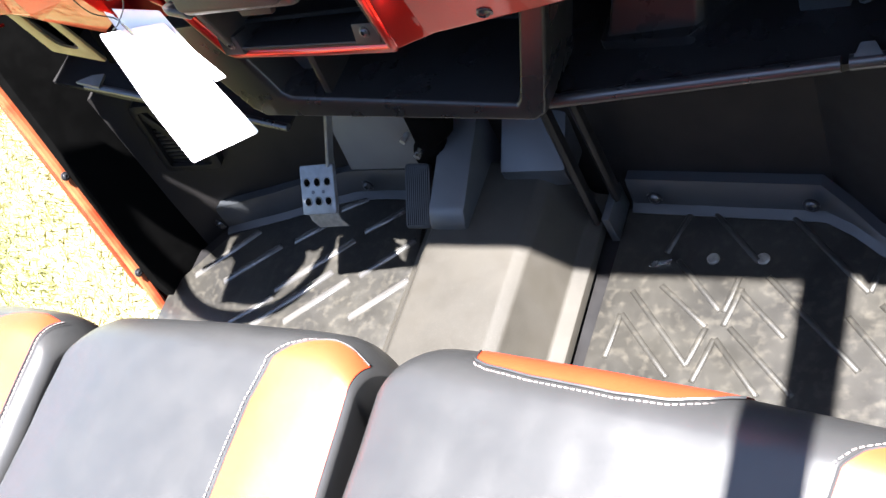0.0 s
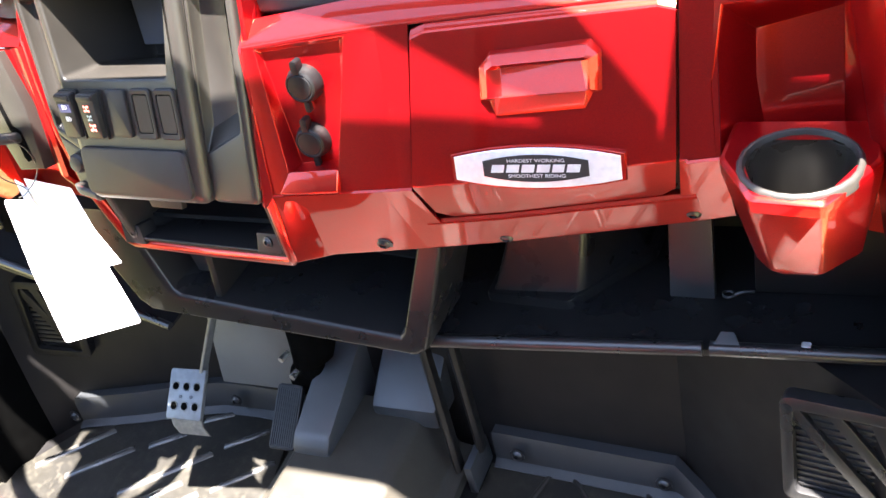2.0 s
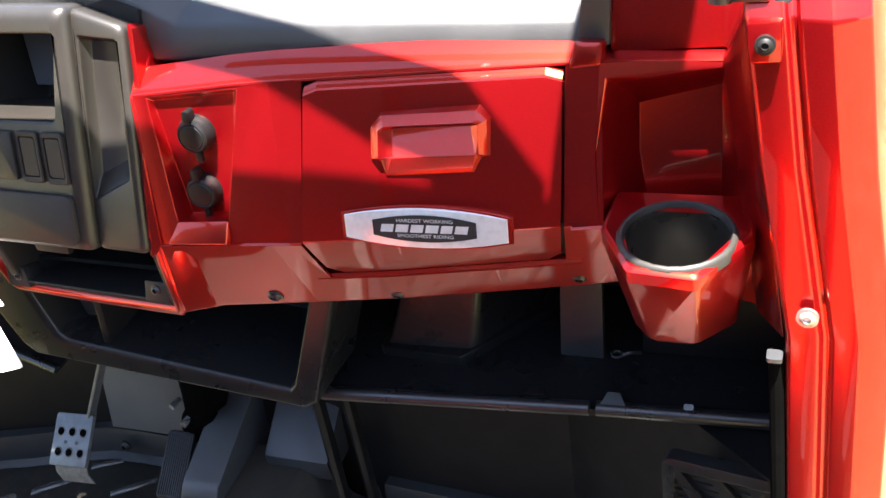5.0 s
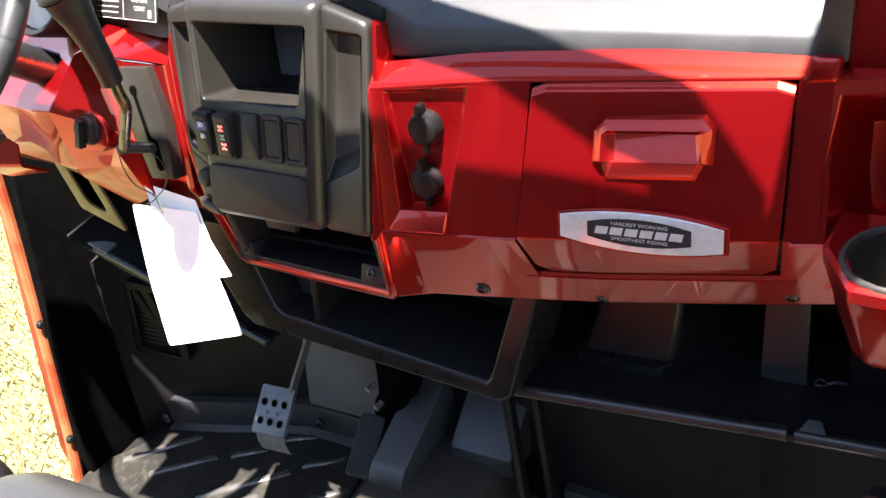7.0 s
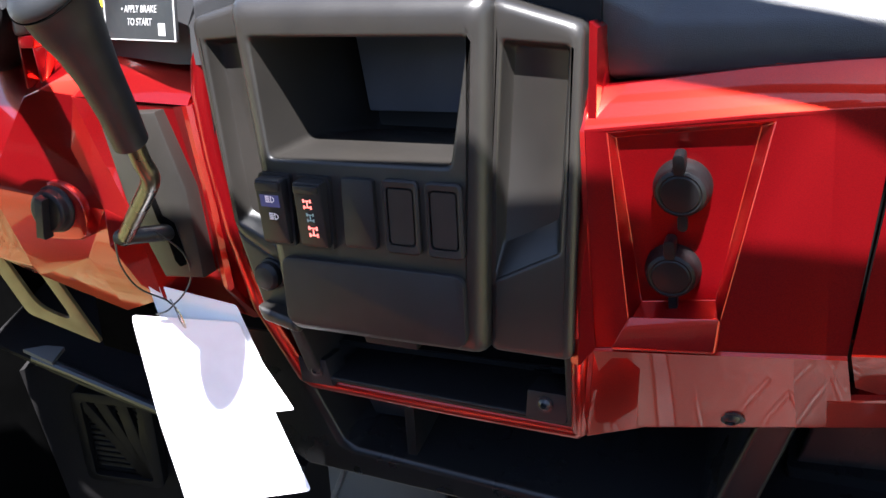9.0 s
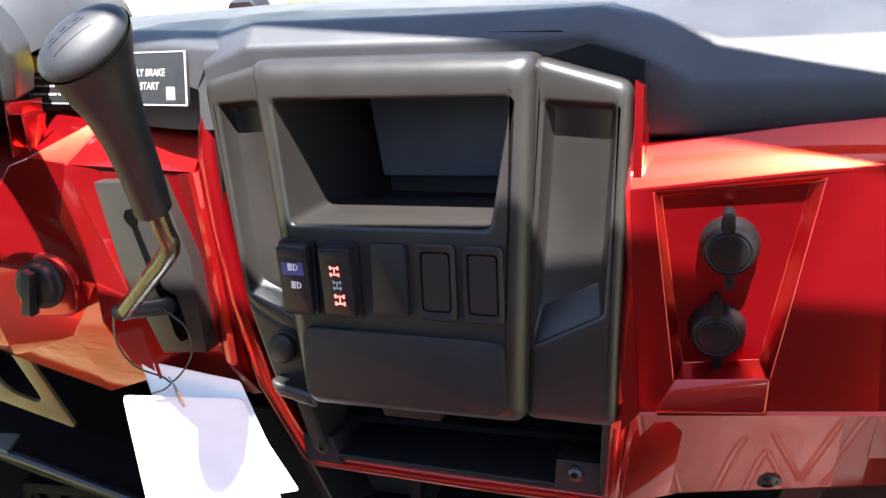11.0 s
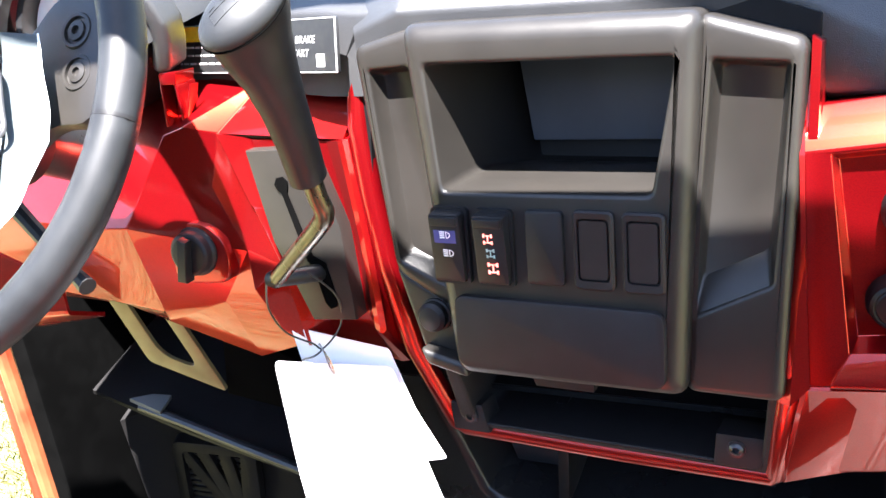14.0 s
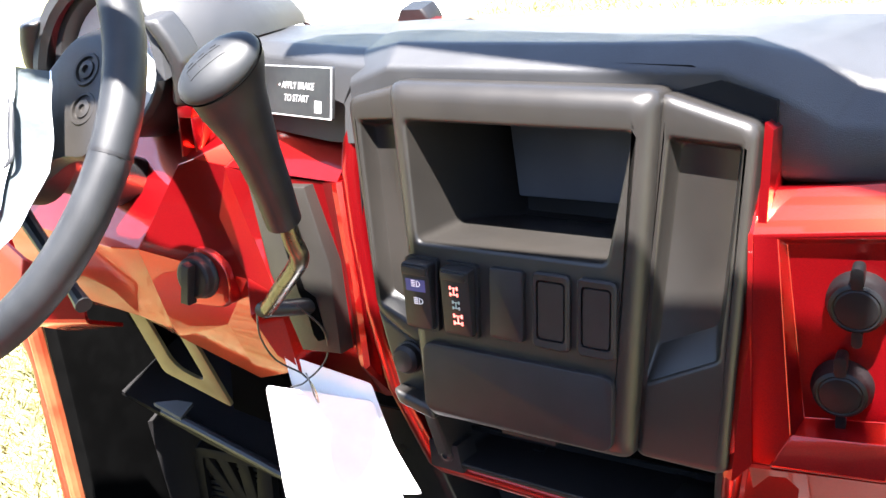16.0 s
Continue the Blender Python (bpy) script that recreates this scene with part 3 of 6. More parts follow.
# lip coloured brown for the floor that it reflects
bm = bmesh.new()
loft(bm, [[f(u, v, w) for u, v, w in ((a, -0.038, -0.003), (b, -0.050, -0.006), (c, -0.062, -0.013), (c, -0.062, -0.016), (b, -0.050, -0.009), (a, -0.038, -0.006))] for a, b, c in ((-0.028, -0.024, -0.014), (0.030, 0.034, 0.044))], True, True, True)
part("lower_lip", bm, LIT_BROWN, brake, "brownish lower lip, floor reflection in its colour")
bm = bmesh.new()
loft(bm, [[Vector((x + a, y + b, z)) for a, b in ((-0.003, -0.010), (0.003, -0.010), (0.003, 0.012), (-0.003, 0.012))] for x, y, z in ((-0.434, 1.156, 0.780), (-0.428, 1.158, 0.795), (-0.385, 1.176, 0.880), (-0.335, 1.20, 0.98))], True, True, True)
part("arm", bm, ALLOY, brake, bevel=0.001)

gas = thing("accelerator_pedal", "black ribbed rubber accelerator pedal", "pedal")
f = local((-0.290, 1.143, 0.727), (1, 0.0, 0), (0, 0.79, 0.62))
bm = bmesh.new()
slab(bm, f, rounded(-0.023, 0.023, -0.052, 0.050, 0.006), -0.006, 0.002, 0.002)
part("pad", bm, RUBBER, gas)
for i in range(11):
    u = -0.019 + 0.038 * i / 10
    bm = bmesh.new()
    prism(bm, f, [(u - 0.0011, -0.047), (u + 0.0011, -0.047), (u + 0.0011, 0.045), (u - 0.0011, 0.045)], 0.001, 0.0042)
    part("rib", bm, GRIP, gas)
bm = bmesh.new()
loft(bm, [[Vector((cx + r * math.cos(a), 1.205 + d * math.sin(a), z)) for a in [2 * math.pi * k / 12 for k in range(12)]] for cx, r, d, z in
          ((-0.286, 0.018, 0.018, 0.728), (-0.275, 0.028, 0.024, 0.752), (-0.262, 0.034, 0.026, 0.775), (-0.258, 0.026, 0.022, 0.790), (-0.244, 0.036, 0.026, 0.806), (-0.236, 0.040, 0.026, 0.830), (-0.232, 0.034, 0.024, 0.90))], True, True, True)
part("arm", bm, UNLIT, gas, "black sprung pedal mechanism", bevel=0.003)
for x, z, r in ((-0.279, 0.822, 0.005), (-0.273, 0.785, 0.006)):
    bm = bmesh.new()
    tube(bm, [(x, 1.172, z), (x + 0.004, 1.190, z)], r, 10)
    part("pivot_pin", bm, STEEL, gas, "bright pivot pin")

# ---- seats ----
def table(tab, t):
    """Straight-line reading of a table of (t, value)."""
    for (a, p), (b, q) in zip(tab, tab[1:]):
        if t <= b:
            return p + (q - p) * max(0.0, (t - a) / (b - a))
    return tab[-1][1]


SEAM = ((0.17, 0.002), (0.19, 0.038), (0.215, 0.064), (0.25, 0.085), (0.30, 0.101), (0.38, 0.113), (0.6, 0.120), (1.0, 0.125))
LENS = ((0.0, 0.145), (0.03, 0.20), (0.09, 0.222), (0.3, 0.236), (0.62, 0.238), (0.80, 0.226), (0.92, 0.19), (1.0, 0.14))


def seat(x0, x1, label, inlays, skew=0.0, roll=0.026):
    """A bench cushion: rolled edges, coloured inlays and stitched seams."""
    ob = thing("bench_seat", label, "seat", "cushions of the bench seat")
    top = 0.985
    w = x1 - x0

    def surf(x, t):
        # x across, t from the front lip 0 over the top to the back 1
        yf = 0.797 - 0.095 * max(0.0, x + 0.05)
        e = max(0.0, min(x - x0, x1 - x))
        q = max(0.0, 1 - e / roll)
        drop = roll * (1 - math.sqrt(max(0.0, 1 - q * q)))
        drop += 0.010 * max(0.0, 1 - e / 0.11) ** 2
        crown = 0.012 * math.sin(math.pi * e / w)
        if t < 0.3:
            a = (t / 0.3) * math.pi / 2
            y = yf - 0.075 + 0.075 * math.cos(a)
            z = top - 0.11 + 0.11 * math.sin(a)
        else:
            k = (t - 0.3) / 0.7
            y = yf - 0.075 - 0.52 * k
            z = top - 0.045 * math.sin(k * 1.3)
        y -= 0.036 * max(0.0, 1 - e / 0.06) ** 2 * max(0.0, 1 - t / 0.7) * 1.2
        # a shallow pull of the cover along the front and soft creases towards the seams
        z += 0.0022 * noise.noise((x * 9, y * 9, 3.1)) + 0.0010 * noise.noise((x * 31, y * 24, 8.0))
        return Vector((x + skew * (1 - (x - x0) / w) * min(1.0, max(0.0, t - 0.2) / 0.5), y, z - drop + crown * (1 if t > 0.1 else t * 10)))
    edge_x = [roll * (1 - math.cos(math.pi / 2 * k / 8)) for k in range(9)]
    xs = [x0 + d for d in edge_x] + [x0 + roll + (w - 2 * roll) * k / 44 for k in range(1, 44)] + [x1 - d for d in edge_x[::-1]]
    ny = 60
    bm = bmesh.new()
    rows = []
    for j in range(ny + 1):
        r = [surf(x, j / ny) for x in xs]
        rows.append([r[0] + Vector((0.022, 0, -0.07))] + r + [r[-1] + Vector((-0.022, 0, -0.07))])
    skirt0 = [Vector((p.x, p.y - 0.004, 0.80)) for p in rows[0]]
    back = [Vector((p.x, p.y, 0.80)) for p in rows[-1]]
    vs = loft(bm, [skirt0] + rows + [back], closed=False)
    for side in (0, -1):
        bm.faces.new([r[side] for r in vs])
    part("cushion", bm, VINYL, ob, angle=60)
    lift = Vector((0, 0.0012, 0.0022))
    for kind in inlays:
        bm = bmesh.new()
        if kind == "lens":
            a, b = x0 + 0.106, x0 + 0.386
            g = [[surf(a + (b - a) * i / 28, 0.075 + (table(LENS, i / 28) - 0.075) * j / 10) + lift for i in range(29)] for j in range(11)]
            line = g[-1]
            off = Vector((0, -0.0055, 0.0006))
        else:
            ts = [0.17 + 0.012 * j for j in range(18)] + [0.386 + 0.614 * j / 16 for j in range(1, 17)]
            g = []
            for t in ts:
                d = table(SEAM, t)
                if kind == "edge":      # from the seam out to the rolled edge
                    a, b = x1 - 0.003 - d, x1 - 0.004
                else:                   # a band held off the edge by a black border
                    a, b = x1 - 0.026 - d, x1 - 0.026
                g.append([surf(a + (b - a) * i / 10, t) + lift for i in range(11)])
            side = 0 if kind == "edge" else -1
            line = [r[side] for r in g]
            off = Vector((-0.006, 0, 0.0006)) if kind == "edge" else Vector((0.006, 0, 0.0006))
        loft(bm, g, closed=False)
        part("inlay", bm, ORANGE, ob, "orange-red vinyl inlay", angle=60)
        line = smooth_path(line, 6)
        bm = bmesh.new()
        tube(bm, line, 0.0016, 5)
        part("piping", bm, VINYL, ob, "dark piping")
        # stitches of even length along the seam
        bm = bmesh.new()
        run, due = 0.0, 0.0
        for p, q in zip(line, line[1:]):
            d = q - p
            n = d.length
            while due < run + n and n > 1e-6:
                m = p + d * ((due - run) / n)
                tube(bm, [m + off, m + off + d * (0.0042 / n)], 0.0008, 4)
                due += 0.0066
            run += n
        part("stitching", bm, THREAD, ob, "row of pale stitches")
    return ob


bench = [seat(-0.90, -0.590, "black vinyl driver's seat cushion with an orange-red inlay and pale stitching", ["band"], 0.0, 0.02),
         seat(-0.556, -0.080, "black vinyl middle seat cushion with an orange-red inlay and pale stitching", ["edge"], -0.030, 0.013),
         seat(-0.052, 0.53, "black vinyl passenger's seat cushion with orange-red inlays and pale stitching", ["lens", "edge"], -0.018)]
# backrests behind the cushions
for rest, x0, x1 in zip(bench, (-0.90, -0.565, -0.040), (-0.585, -0.075, 0.52)):
    lean = local(((x0 + x1) / 2, 0.10, 0.99), (1, 0, 0), (0, -0.16, 1))
    half = (x1 - x0) / 2
    outline = [(-half, 0.0), (half, 0.0), (half - 0.02, 0.64), (-half + 0.02, 0.64)]
    bm = bmesh.new()
    loft(bm, [flat_ring(lean, outline, -0.06, 0.05)] + brow(lean, outline, 0.05, 0.045, 0.05), True, True, True)
    part("backrest", bm, VINYL, rest, angle=60)
# unseen panel, added so that the dash reflects something dark
bm = bmesh.new()
block(bm, (-0.90, -0.24, 0.60), (0.58, -0.19, 1.66))
tagged(part("wall_rear_blocker", bm, DARK, bevel=0.01), "unseen black panel added behind the bench to darken reflections", "rear panel", kind="structure")
# made-up wall out of view, blocks low sky from the reflections
bm = bmesh.new()
block(bm, (-9.0, -7.2, GROUND_Z - 0.1), (9.0, -7.0, 6.0))
tagged(part("wall_blocker", bm, BLOCKER_GREY), "unseen plain brown-grey wall added behind the vehicle to block low sky", "wall", kind="structure")
# seat box under the cushions
bm = bmesh.new()
block(bm, (-0.86, 0.12, FLOOR_Z - 0.012), (0.55, 0.70, 0.84))
tagged(part("seat_base", bm, DARK, bevel=0.01), "black moulded seat box under the bench cushions", "seat base", kind="structure")

# ---- open tray under the dash ----
shelf = thing("dash_shelf", "black plastic open shelf under the dashboard with a rounded lip", "shelf")
bm = bmesh.new()
prism(bm, lambda a, b, c: Vector((a, b, c)), [(0.055, 1.078), (0.383, 1.104), (0.575, 1.112), (0.575, 1.32), (0.04, 1.32)], 0.984, 0.994)
part("tray", bm, BIN, shelf)
bm = bmesh.new()
tube(bm, [(0.060, 1.078, 0.996), (0.378, 1.102, 0.997)], 0.0085, 12)
part("lip", bm, PLASTIC, shelf)
bm = bmesh.new()
tube(bm, [(0.386, 1.103, 0.997), (0.572, 1.113, 0.997)], 0.0085, 12)
part("lip", bm, PLASTIC, shelf)
# sun patch on the lip, put in as a pale raised piece
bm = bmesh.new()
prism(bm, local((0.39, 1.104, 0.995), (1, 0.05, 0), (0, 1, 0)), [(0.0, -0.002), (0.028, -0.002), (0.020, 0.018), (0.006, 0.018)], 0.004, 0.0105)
part("clip", bm, PLATE, shelf, "pale clip-shaped piece on the shelf lip", bevel=0.001)
# sun speck on the tray's lip, modelled as a bright bit
bm = bmesh.new()
prism(bm, local((0.484, 1.112, 1.000), (1, 0, 0), (0, 1, 0)), rounded(-0.005, 0.005, -0.004, 0.004, 0.002), 0.0, 0.006)
part("tab", bm, SILVER, shelf, "bright piece in place of a sun speck")
flat = lambda a, b, c: Vector((a, b, c))
bm = bmesh.new()
slab(bm, flat, soft([(0.1075, 1.155), (0.2135, 1.150), (0.227, 1.166), (0.297, 1.252), (0.300, 1.310), (0.1075, 1.310)], 0.006), 0.994, 1.0075, 0.0022)
duct_base = part("duct_base", bm, BIN, shelf)
bm = bmesh.new()
loft(bm, [[flat(a, b, z) for a, b in soft([(x0, y0), (x1, y0 + 0.004), (x1 + 0.009, y0 + 0.012), (x2, 1.262), (x2, 1.318), (x0, 1.318)], 0.004)] for x0, x1, x2, y0, z in
          ((0.1150, 0.2200, 0.288, 1.1620, 1.007), (0.1180, 0.2215, 0.282, 1.1655, 1.0125), (0.1370, 0.2290, 0.262, 1.1850, 1.070), (0.1520, 0.2350, 0.255, 1.2050, 1.160))], True, False, True)
part("duct_cover", bm, BIN, shelf, bevel=0.0016)
bm = bmesh.new()
prism(bm, local((0.352, 1.185, 0.994), (1, 0, 0), (0, 0.25, 1)), [(-0.026, 0), (0.026, 0), (0.024, 0.24), (-0.020, 0.24)], -0.012, 0.0)
part("strut", bm, GREY, shelf, "grey upright strut", bevel=0.002)
bm = bmesh.new()
tube(bm, smooth_path([(0.398, 1.187, 1.0), (0.408, 1.19, 1.003), (0.42, 1.195, 1.0)]), 0.0025, 6)
tube(bm, [Vector((0.393, 1.187, 1.002)) + 0.006 * Vector((math.cos(a), math.sin(a), 0)) for a in [i * 0.7854 for i in range(8)]], 0.0018, 6, close=True)
part("hook", bm, GREY, shelf, "small eye hook")
bm = bmesh.new()
loft(bm, [[Vector(p) for p in ((0.42, 1.200, 0.995), (0.575, 1.206, 0.995), (0.575, 1.24, 1.22), (0.42, 1.24, 1.22))],
          [Vector(p) for p in ((0.42, 1.215, 0.995), (0.575, 1.215, 0.995), (0.575, 1.25, 1.22), (0.42, 1.25, 1.22))]], True, True, True)
part("back_panel", bm, DARK, shelf, bevel=0.003)

# storage bin with a raised frame
stow = thing("storage_bin", "black plastic open storage bin with a raised frame below the console", "storage bin")
f = local((0, 1.043, 0.994), (1, 0, 0), (0, 0.10, 1))
outer = [(0.134, 0.19), (0.075, 0.022), (0.060, 0.012), (-0.322, 0.046), (-0.338, 0.060), (-0.40, 0.20)]
inner = [(0.104, 0.19), (0.052, 0.050), (0.044, 0.040), (-0.262, 0.076), (-0.274, 0.084), (-0.31, 0.20)]
bm = bmesh.new()
loft(bm, [[f(u, v, -0.10) for u, v in outer], [f(u, v, 0.0) for u, v in outer], [f(u * 0.985, v + 0.004, 0.006) for u, v in outer],
          [f(u * 1.02, v - 0.004, 0.006) for u, v in inner], [f(u, v, 0.002) for u, v in inner], [f(u * 0.95, v + 0.012, -0.13) for u, v in inner]], True, False, True)
part("frame", bm, BIN, stow, bevel=0.0028, segs=3)
bm = bmesh.new()
prism(bm, f, [(-0.214, 0.07), (-0.204, 0.07), (-0.192, 0.18), (-0.202, 0.18)], -0.12, -0.004)
part("divider", bm, BIN, stow, bevel=0.002)
bm = bmesh.new()
prism(bm, f, [(-0.262, 0.082), (-0.216, 0.080), (-0.204, 0.18), (-0.285, 0.18)], -0.05, -0.042)
part("back_pad", bm, GREY, stow, "grey pocket liner")

# driver's side shelf with lip
dshelf = thing("dash_shelf", "black plastic shelf with a rounded lip under the driver's dashboard", "shelf")
bm = bmesh.new()
tube(bm, [(-0.752, 1.139, 1.0355), (-0.700, 1.137, 1.0205), (-0.5437, 1.130, 0.972), (-0.40, 1.12, 0.930)], 0.0062, 10)
part("lip", bm, PLASTIC, dshelf)
bm = bmesh.new()
loft(bm, [[Vector(p) for p in ((-0.82, 1.142, 1.050), (-0.6924, 1.136, 1.006), (-0.5437, 1.130, 0.966), (-0.40, 1.12, 0.930))],
          [Vector(p) for p in ((-0.83, 1.33, 1.05), (-0.6924, 1.33, 1.006), (-0.5437, 1.33, 0.97), (-0.40, 1.33, 0.935))]], closed=False)
part("tray", bm, DARK, dshelf, thick=0.006)
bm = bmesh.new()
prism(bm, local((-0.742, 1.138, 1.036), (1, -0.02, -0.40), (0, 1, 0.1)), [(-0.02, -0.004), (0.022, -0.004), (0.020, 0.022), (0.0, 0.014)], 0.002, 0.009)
part("clip", bm, PLATE, dshelf, "pale clip-shaped piece on the shelf lip", bevel=0.001)


def vent(f, w, h, label, stuff):
    """A footwell vent: frame, slanted bars, mesh."""
    ob = thing("footwell_vent", label, "vent", "footwell vents")
    bm = bmesh.new()
    o, i = rounded(0, w, -h, 0, 0.012, 3), rounded(0.014, w - 0.014, -h + 0.014, -0.014, 0.006, 3)
    loft(bm, [[f(u, v, -0.01) for u, v in o], [f(u, v, 0.008) for u, v in o], [f(u, v, 0.010) for u, v in i], [f(u, v, 0.0) for u, v in i]])
    part("frame", bm, stuff, ob, bevel=0.0015)
    bm = bmesh.new()
    prism(bm, f, [(0.01, -h + 0.01), (w - 0.01, -h + 0.01), (w - 0.01, -0.01), (0.01, -0.01)], -0.008, -0.004)
    part("mesh", bm, MESH, ob)
    for k in range(4):
        a = 0.02 + k * w * 0.27
        bm = bmesh.new()
        prism(bm, f, [(a - 0.02, -0.012), (a - 0.004, -0.012), (min(a + h * 0.62, w - 0.012), -h + 0.012), (min(a + h * 0.62 - 0.018, w - 0.03), -h + 0.012)], -0.003, 0.006)
        part("bar", bm, stuff, ob, bevel=0.001)
    for k in range(14):
        v = -0.018 - (h - 0.036) * k / 13
        bm = bmesh.new()
        prism(bm, f, [(0.014, v - 0.0015), (w - 0.014, v - 0.0015), (w - 0.014, v + 0.0015), (0.014, v + 0.0015)], -0.004, -0.001)
        part("slat", bm, stuff, ob)
    return ob


vent(local((0.460, 1.084, 0.962), (1, -0.16, 0.03), (0.0, 0.12, 1)), 0.165, 0.148, "black footwell vent with slanted bars over fine mesh", PLASTIC)
# driver's vent in darker plastic, the shade under the dash as colour
vent(local((-0.782, 1.186, 0.937), (0.09, 0.02, -0.02), (0.07, 0.02, 0.145)), 0.11, 0.165, "black footwell vent with slanted bars under the driver's shelf", DARK)

# ---- centre console ----
C = local((-0.155, 0.99, 1.345), (1, -0.06, 0), (0, 0.3, 0.954))
console = thing("center_console", "dark grey plastic centre console with an open cubby and rocker switches", "console")
# dark backing behind the joints
bm = bmesh.new()
prism(bm, C, [(0.088, 0.166), (0.148, 0.146), (0.140, -0.066), (0.079, -0.066)], -0.075, -0.045)
part("backing", bm, DARK, console)
bm = bmesh.new()
prism(bm, C, [(-0.136, 0.150), (-0.088, 0.166), (-0.079, -0.066), (-0.112, -0.066), (-0.134, 0.0)], -0.075, -0.045)
part("backing", bm, DARK, console)
# black plate for the gap between console and cowl, its shade as colour
bm = bmesh.new()
prism(bm, C, [(-0.162, 0.060), (-0.162, 0.150), (-0.154, 0.165), (-0.112, 0.176), (-0.098, 0.186), (0.106, 0.184), (0.118, 0.178), (0.157, 0.165), (0.159, 0.060),
             (0.150, 0.060), (0.149, 0.150), (0.100, 0.164), (-0.100, 0.164), (-0.145, 0.150), (-0.150, 0.060)], -0.075, -0.034)
part("seal", bm, CAP, console, "black plate for the shaded gap")
# hooded cubby and the face that carries the switches, one moulding
bm = bmesh.new()
face_o = [(-0.100, 0.172), (0.097, 0.172), (0.085, -0.069), (-0.077, -0.071)]
face_h = [(-0.082, 0.146), (0.083, 0.147), (0.067, 0.064), (-0.075, 0.062)]
rings = [flat_ring(C, face_o, -0.05, 0.010)] + brow(C, face_o, 0.0015, 0.013, 0.010, 7) + mouth(C, face_h, 0.0015, 0.0032, 0.006, 5)
rings += [flat_ring(C, [(-0.070, 0.143), (0.084, 0.143), (0.072, 0.070), (-0.066, 0.068)], -0.055, 0.006),
          flat_ring(C, [(-0.061, 0.138), (0.084, 0.138), (0.074, 0.060), (-0.053, 0.060)], -0.112, 0.004),
          flat_ring(C, [(-0.058, 0.136), (0.082, 0.136), (0.072, 0.063), (-0.050, 0.063)], -0.116, 0.003)]
loft(bm, rings, True, False, True)
part("cubby", bm, SATIN, console, angle=45)
# inner back wall of the cubby, set apart from its dark floor; sky light painted in
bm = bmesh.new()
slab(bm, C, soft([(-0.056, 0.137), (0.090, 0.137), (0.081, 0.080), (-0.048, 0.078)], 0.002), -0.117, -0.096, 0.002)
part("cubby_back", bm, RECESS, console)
bm = bmesh.new()
slab(bm, C, rounded(-0.071, 0.075, -0.061, -0.009, 0.008), 0.0, 0.0062, 0.0018)
part("blank_panel", bm, PANEL, console)
# side panels with sunk fields
for outer, inner, foot, w in (
        ([(0.092, 0.170), (0.153, 0.153), (0.143, -0.069), (0.082, -0.069)], [(0.101, 0.143), (0.1445, 0.140), (0.1355, 0.008), (0.088, -0.016)], 0.016, -0.012),
        ([(-0.146, 0.157), (-0.095, 0.170), (-0.076, -0.034), (-0.128, -0.004)], [(-0.134, 0.141), (-0.103, 0.143), (-0.087, -0.010), (-0.123, 0.006)], 0.003, -0.016)):
    bm = bmesh.new()
    floor_ = inset_poly(inner, 0.003)
    floor_ = floor_[:2] + [(u, v + foot) for u, v in floor_[2:]]
    loft(bm, [flat_ring(C, outer, -0.06, 0.008)] + brow(C, outer, w, 0.0065, 0.008, 5) + mouth(C, inner, w, 0.003, 0.004, 4) +
         [flat_ring(C, floor_, w - 0.012, 0.004), flat_ring(C, inset_poly(floor_, 0.0012), w - 0.0135, 0.004)], True, False, True)
    part("side_panel", bm, SATIN, console, angle=45)
# lower left corner with a round plug
bm = bmesh.new()
cp = [(-0.129, 0.000), (-0.074, -0.030), (-0.071, -0.070), (-0.110, -0.064)]
loft(bm, [flat_ring(C, cp, -0.06, 0.004)] + brow(C, cp, -0.018, 0.004, 0.004), True, False, True)
part("corner_panel", bm, SATIN, console)
bm = bmesh.new()
loft(bm, [[C(u, v, w) for u, v in circle(-0.098, -0.034, r)] for r, w in ((0.0125, -0.022), (0.0125, -0.016), (0.011, -0.0155), (0.011, -0.010), (0.0085, -0.007), (0.003, -0.006))], True, False, True)
part("plug", bm, RUBBER, console, "round rubber plug")
bm = bmesh.new()
lp = [(-0.107, -0.056), (-0.072, -0.064), (-0.070, -0.075), (-0.102, -0.068)]
loft(bm, [flat_ring(C, lp, -0.04, 0.003)] + brow(C, lp, -0.004, 0.004, 0.003), True, False, True)
part("lip", bm, SATIN, console)

# open pocket at the foot of the console
bm = bmesh.new()
po = [(-0.113, -0.062), (0.143, -0.064), (0.129, -0.149), (-0.116, -0.152)]
pq = [(-0.101, -0.056), (0.133, -0.056), (0.121, -0.140), (-0.100, -0.145)]


def slope(u, v, w):
    # the frame leans back towards its foot
    return C(u, v, w - 0.030 - (-0.06 - v) * 0.45 + 0.04 * u)


rings = [flat_ring(slope, po, -0.05, 0.006)] + brow(slope, po, 0.0, 0.005, 0.006) + mouth(slope, pq, 0.0, 0.003, 0.005)
rings += [[C(u, v, -0.165) for u, v in soft(pq, 0.005)]]
loft(bm, rings, True, False, True)
pocket = part("pocket", bm, PANEL, console, angle=45)
for u, v, w, s in ((-0.105, -0.140, -0.078, 1), (0.105, -0.129, -0.066, -1)):
    bm = bmesh.new()
    prism(bm, C, [(u - 0.016, v - 0.014), (u + 0.016, v - 0.014), (u + 0.016 - 0.006 * s, v + 0.010), (u - 0.016 - 0.002 * s, v + 0.010)], w - 0.02, w + 0.006)
    part("boss", bm, PANEL, pocket, bevel=0.002)
    bolt(pocket, C, u, v, w + 0.006, 0.0048, name="screw")
bm = bmesh.new()
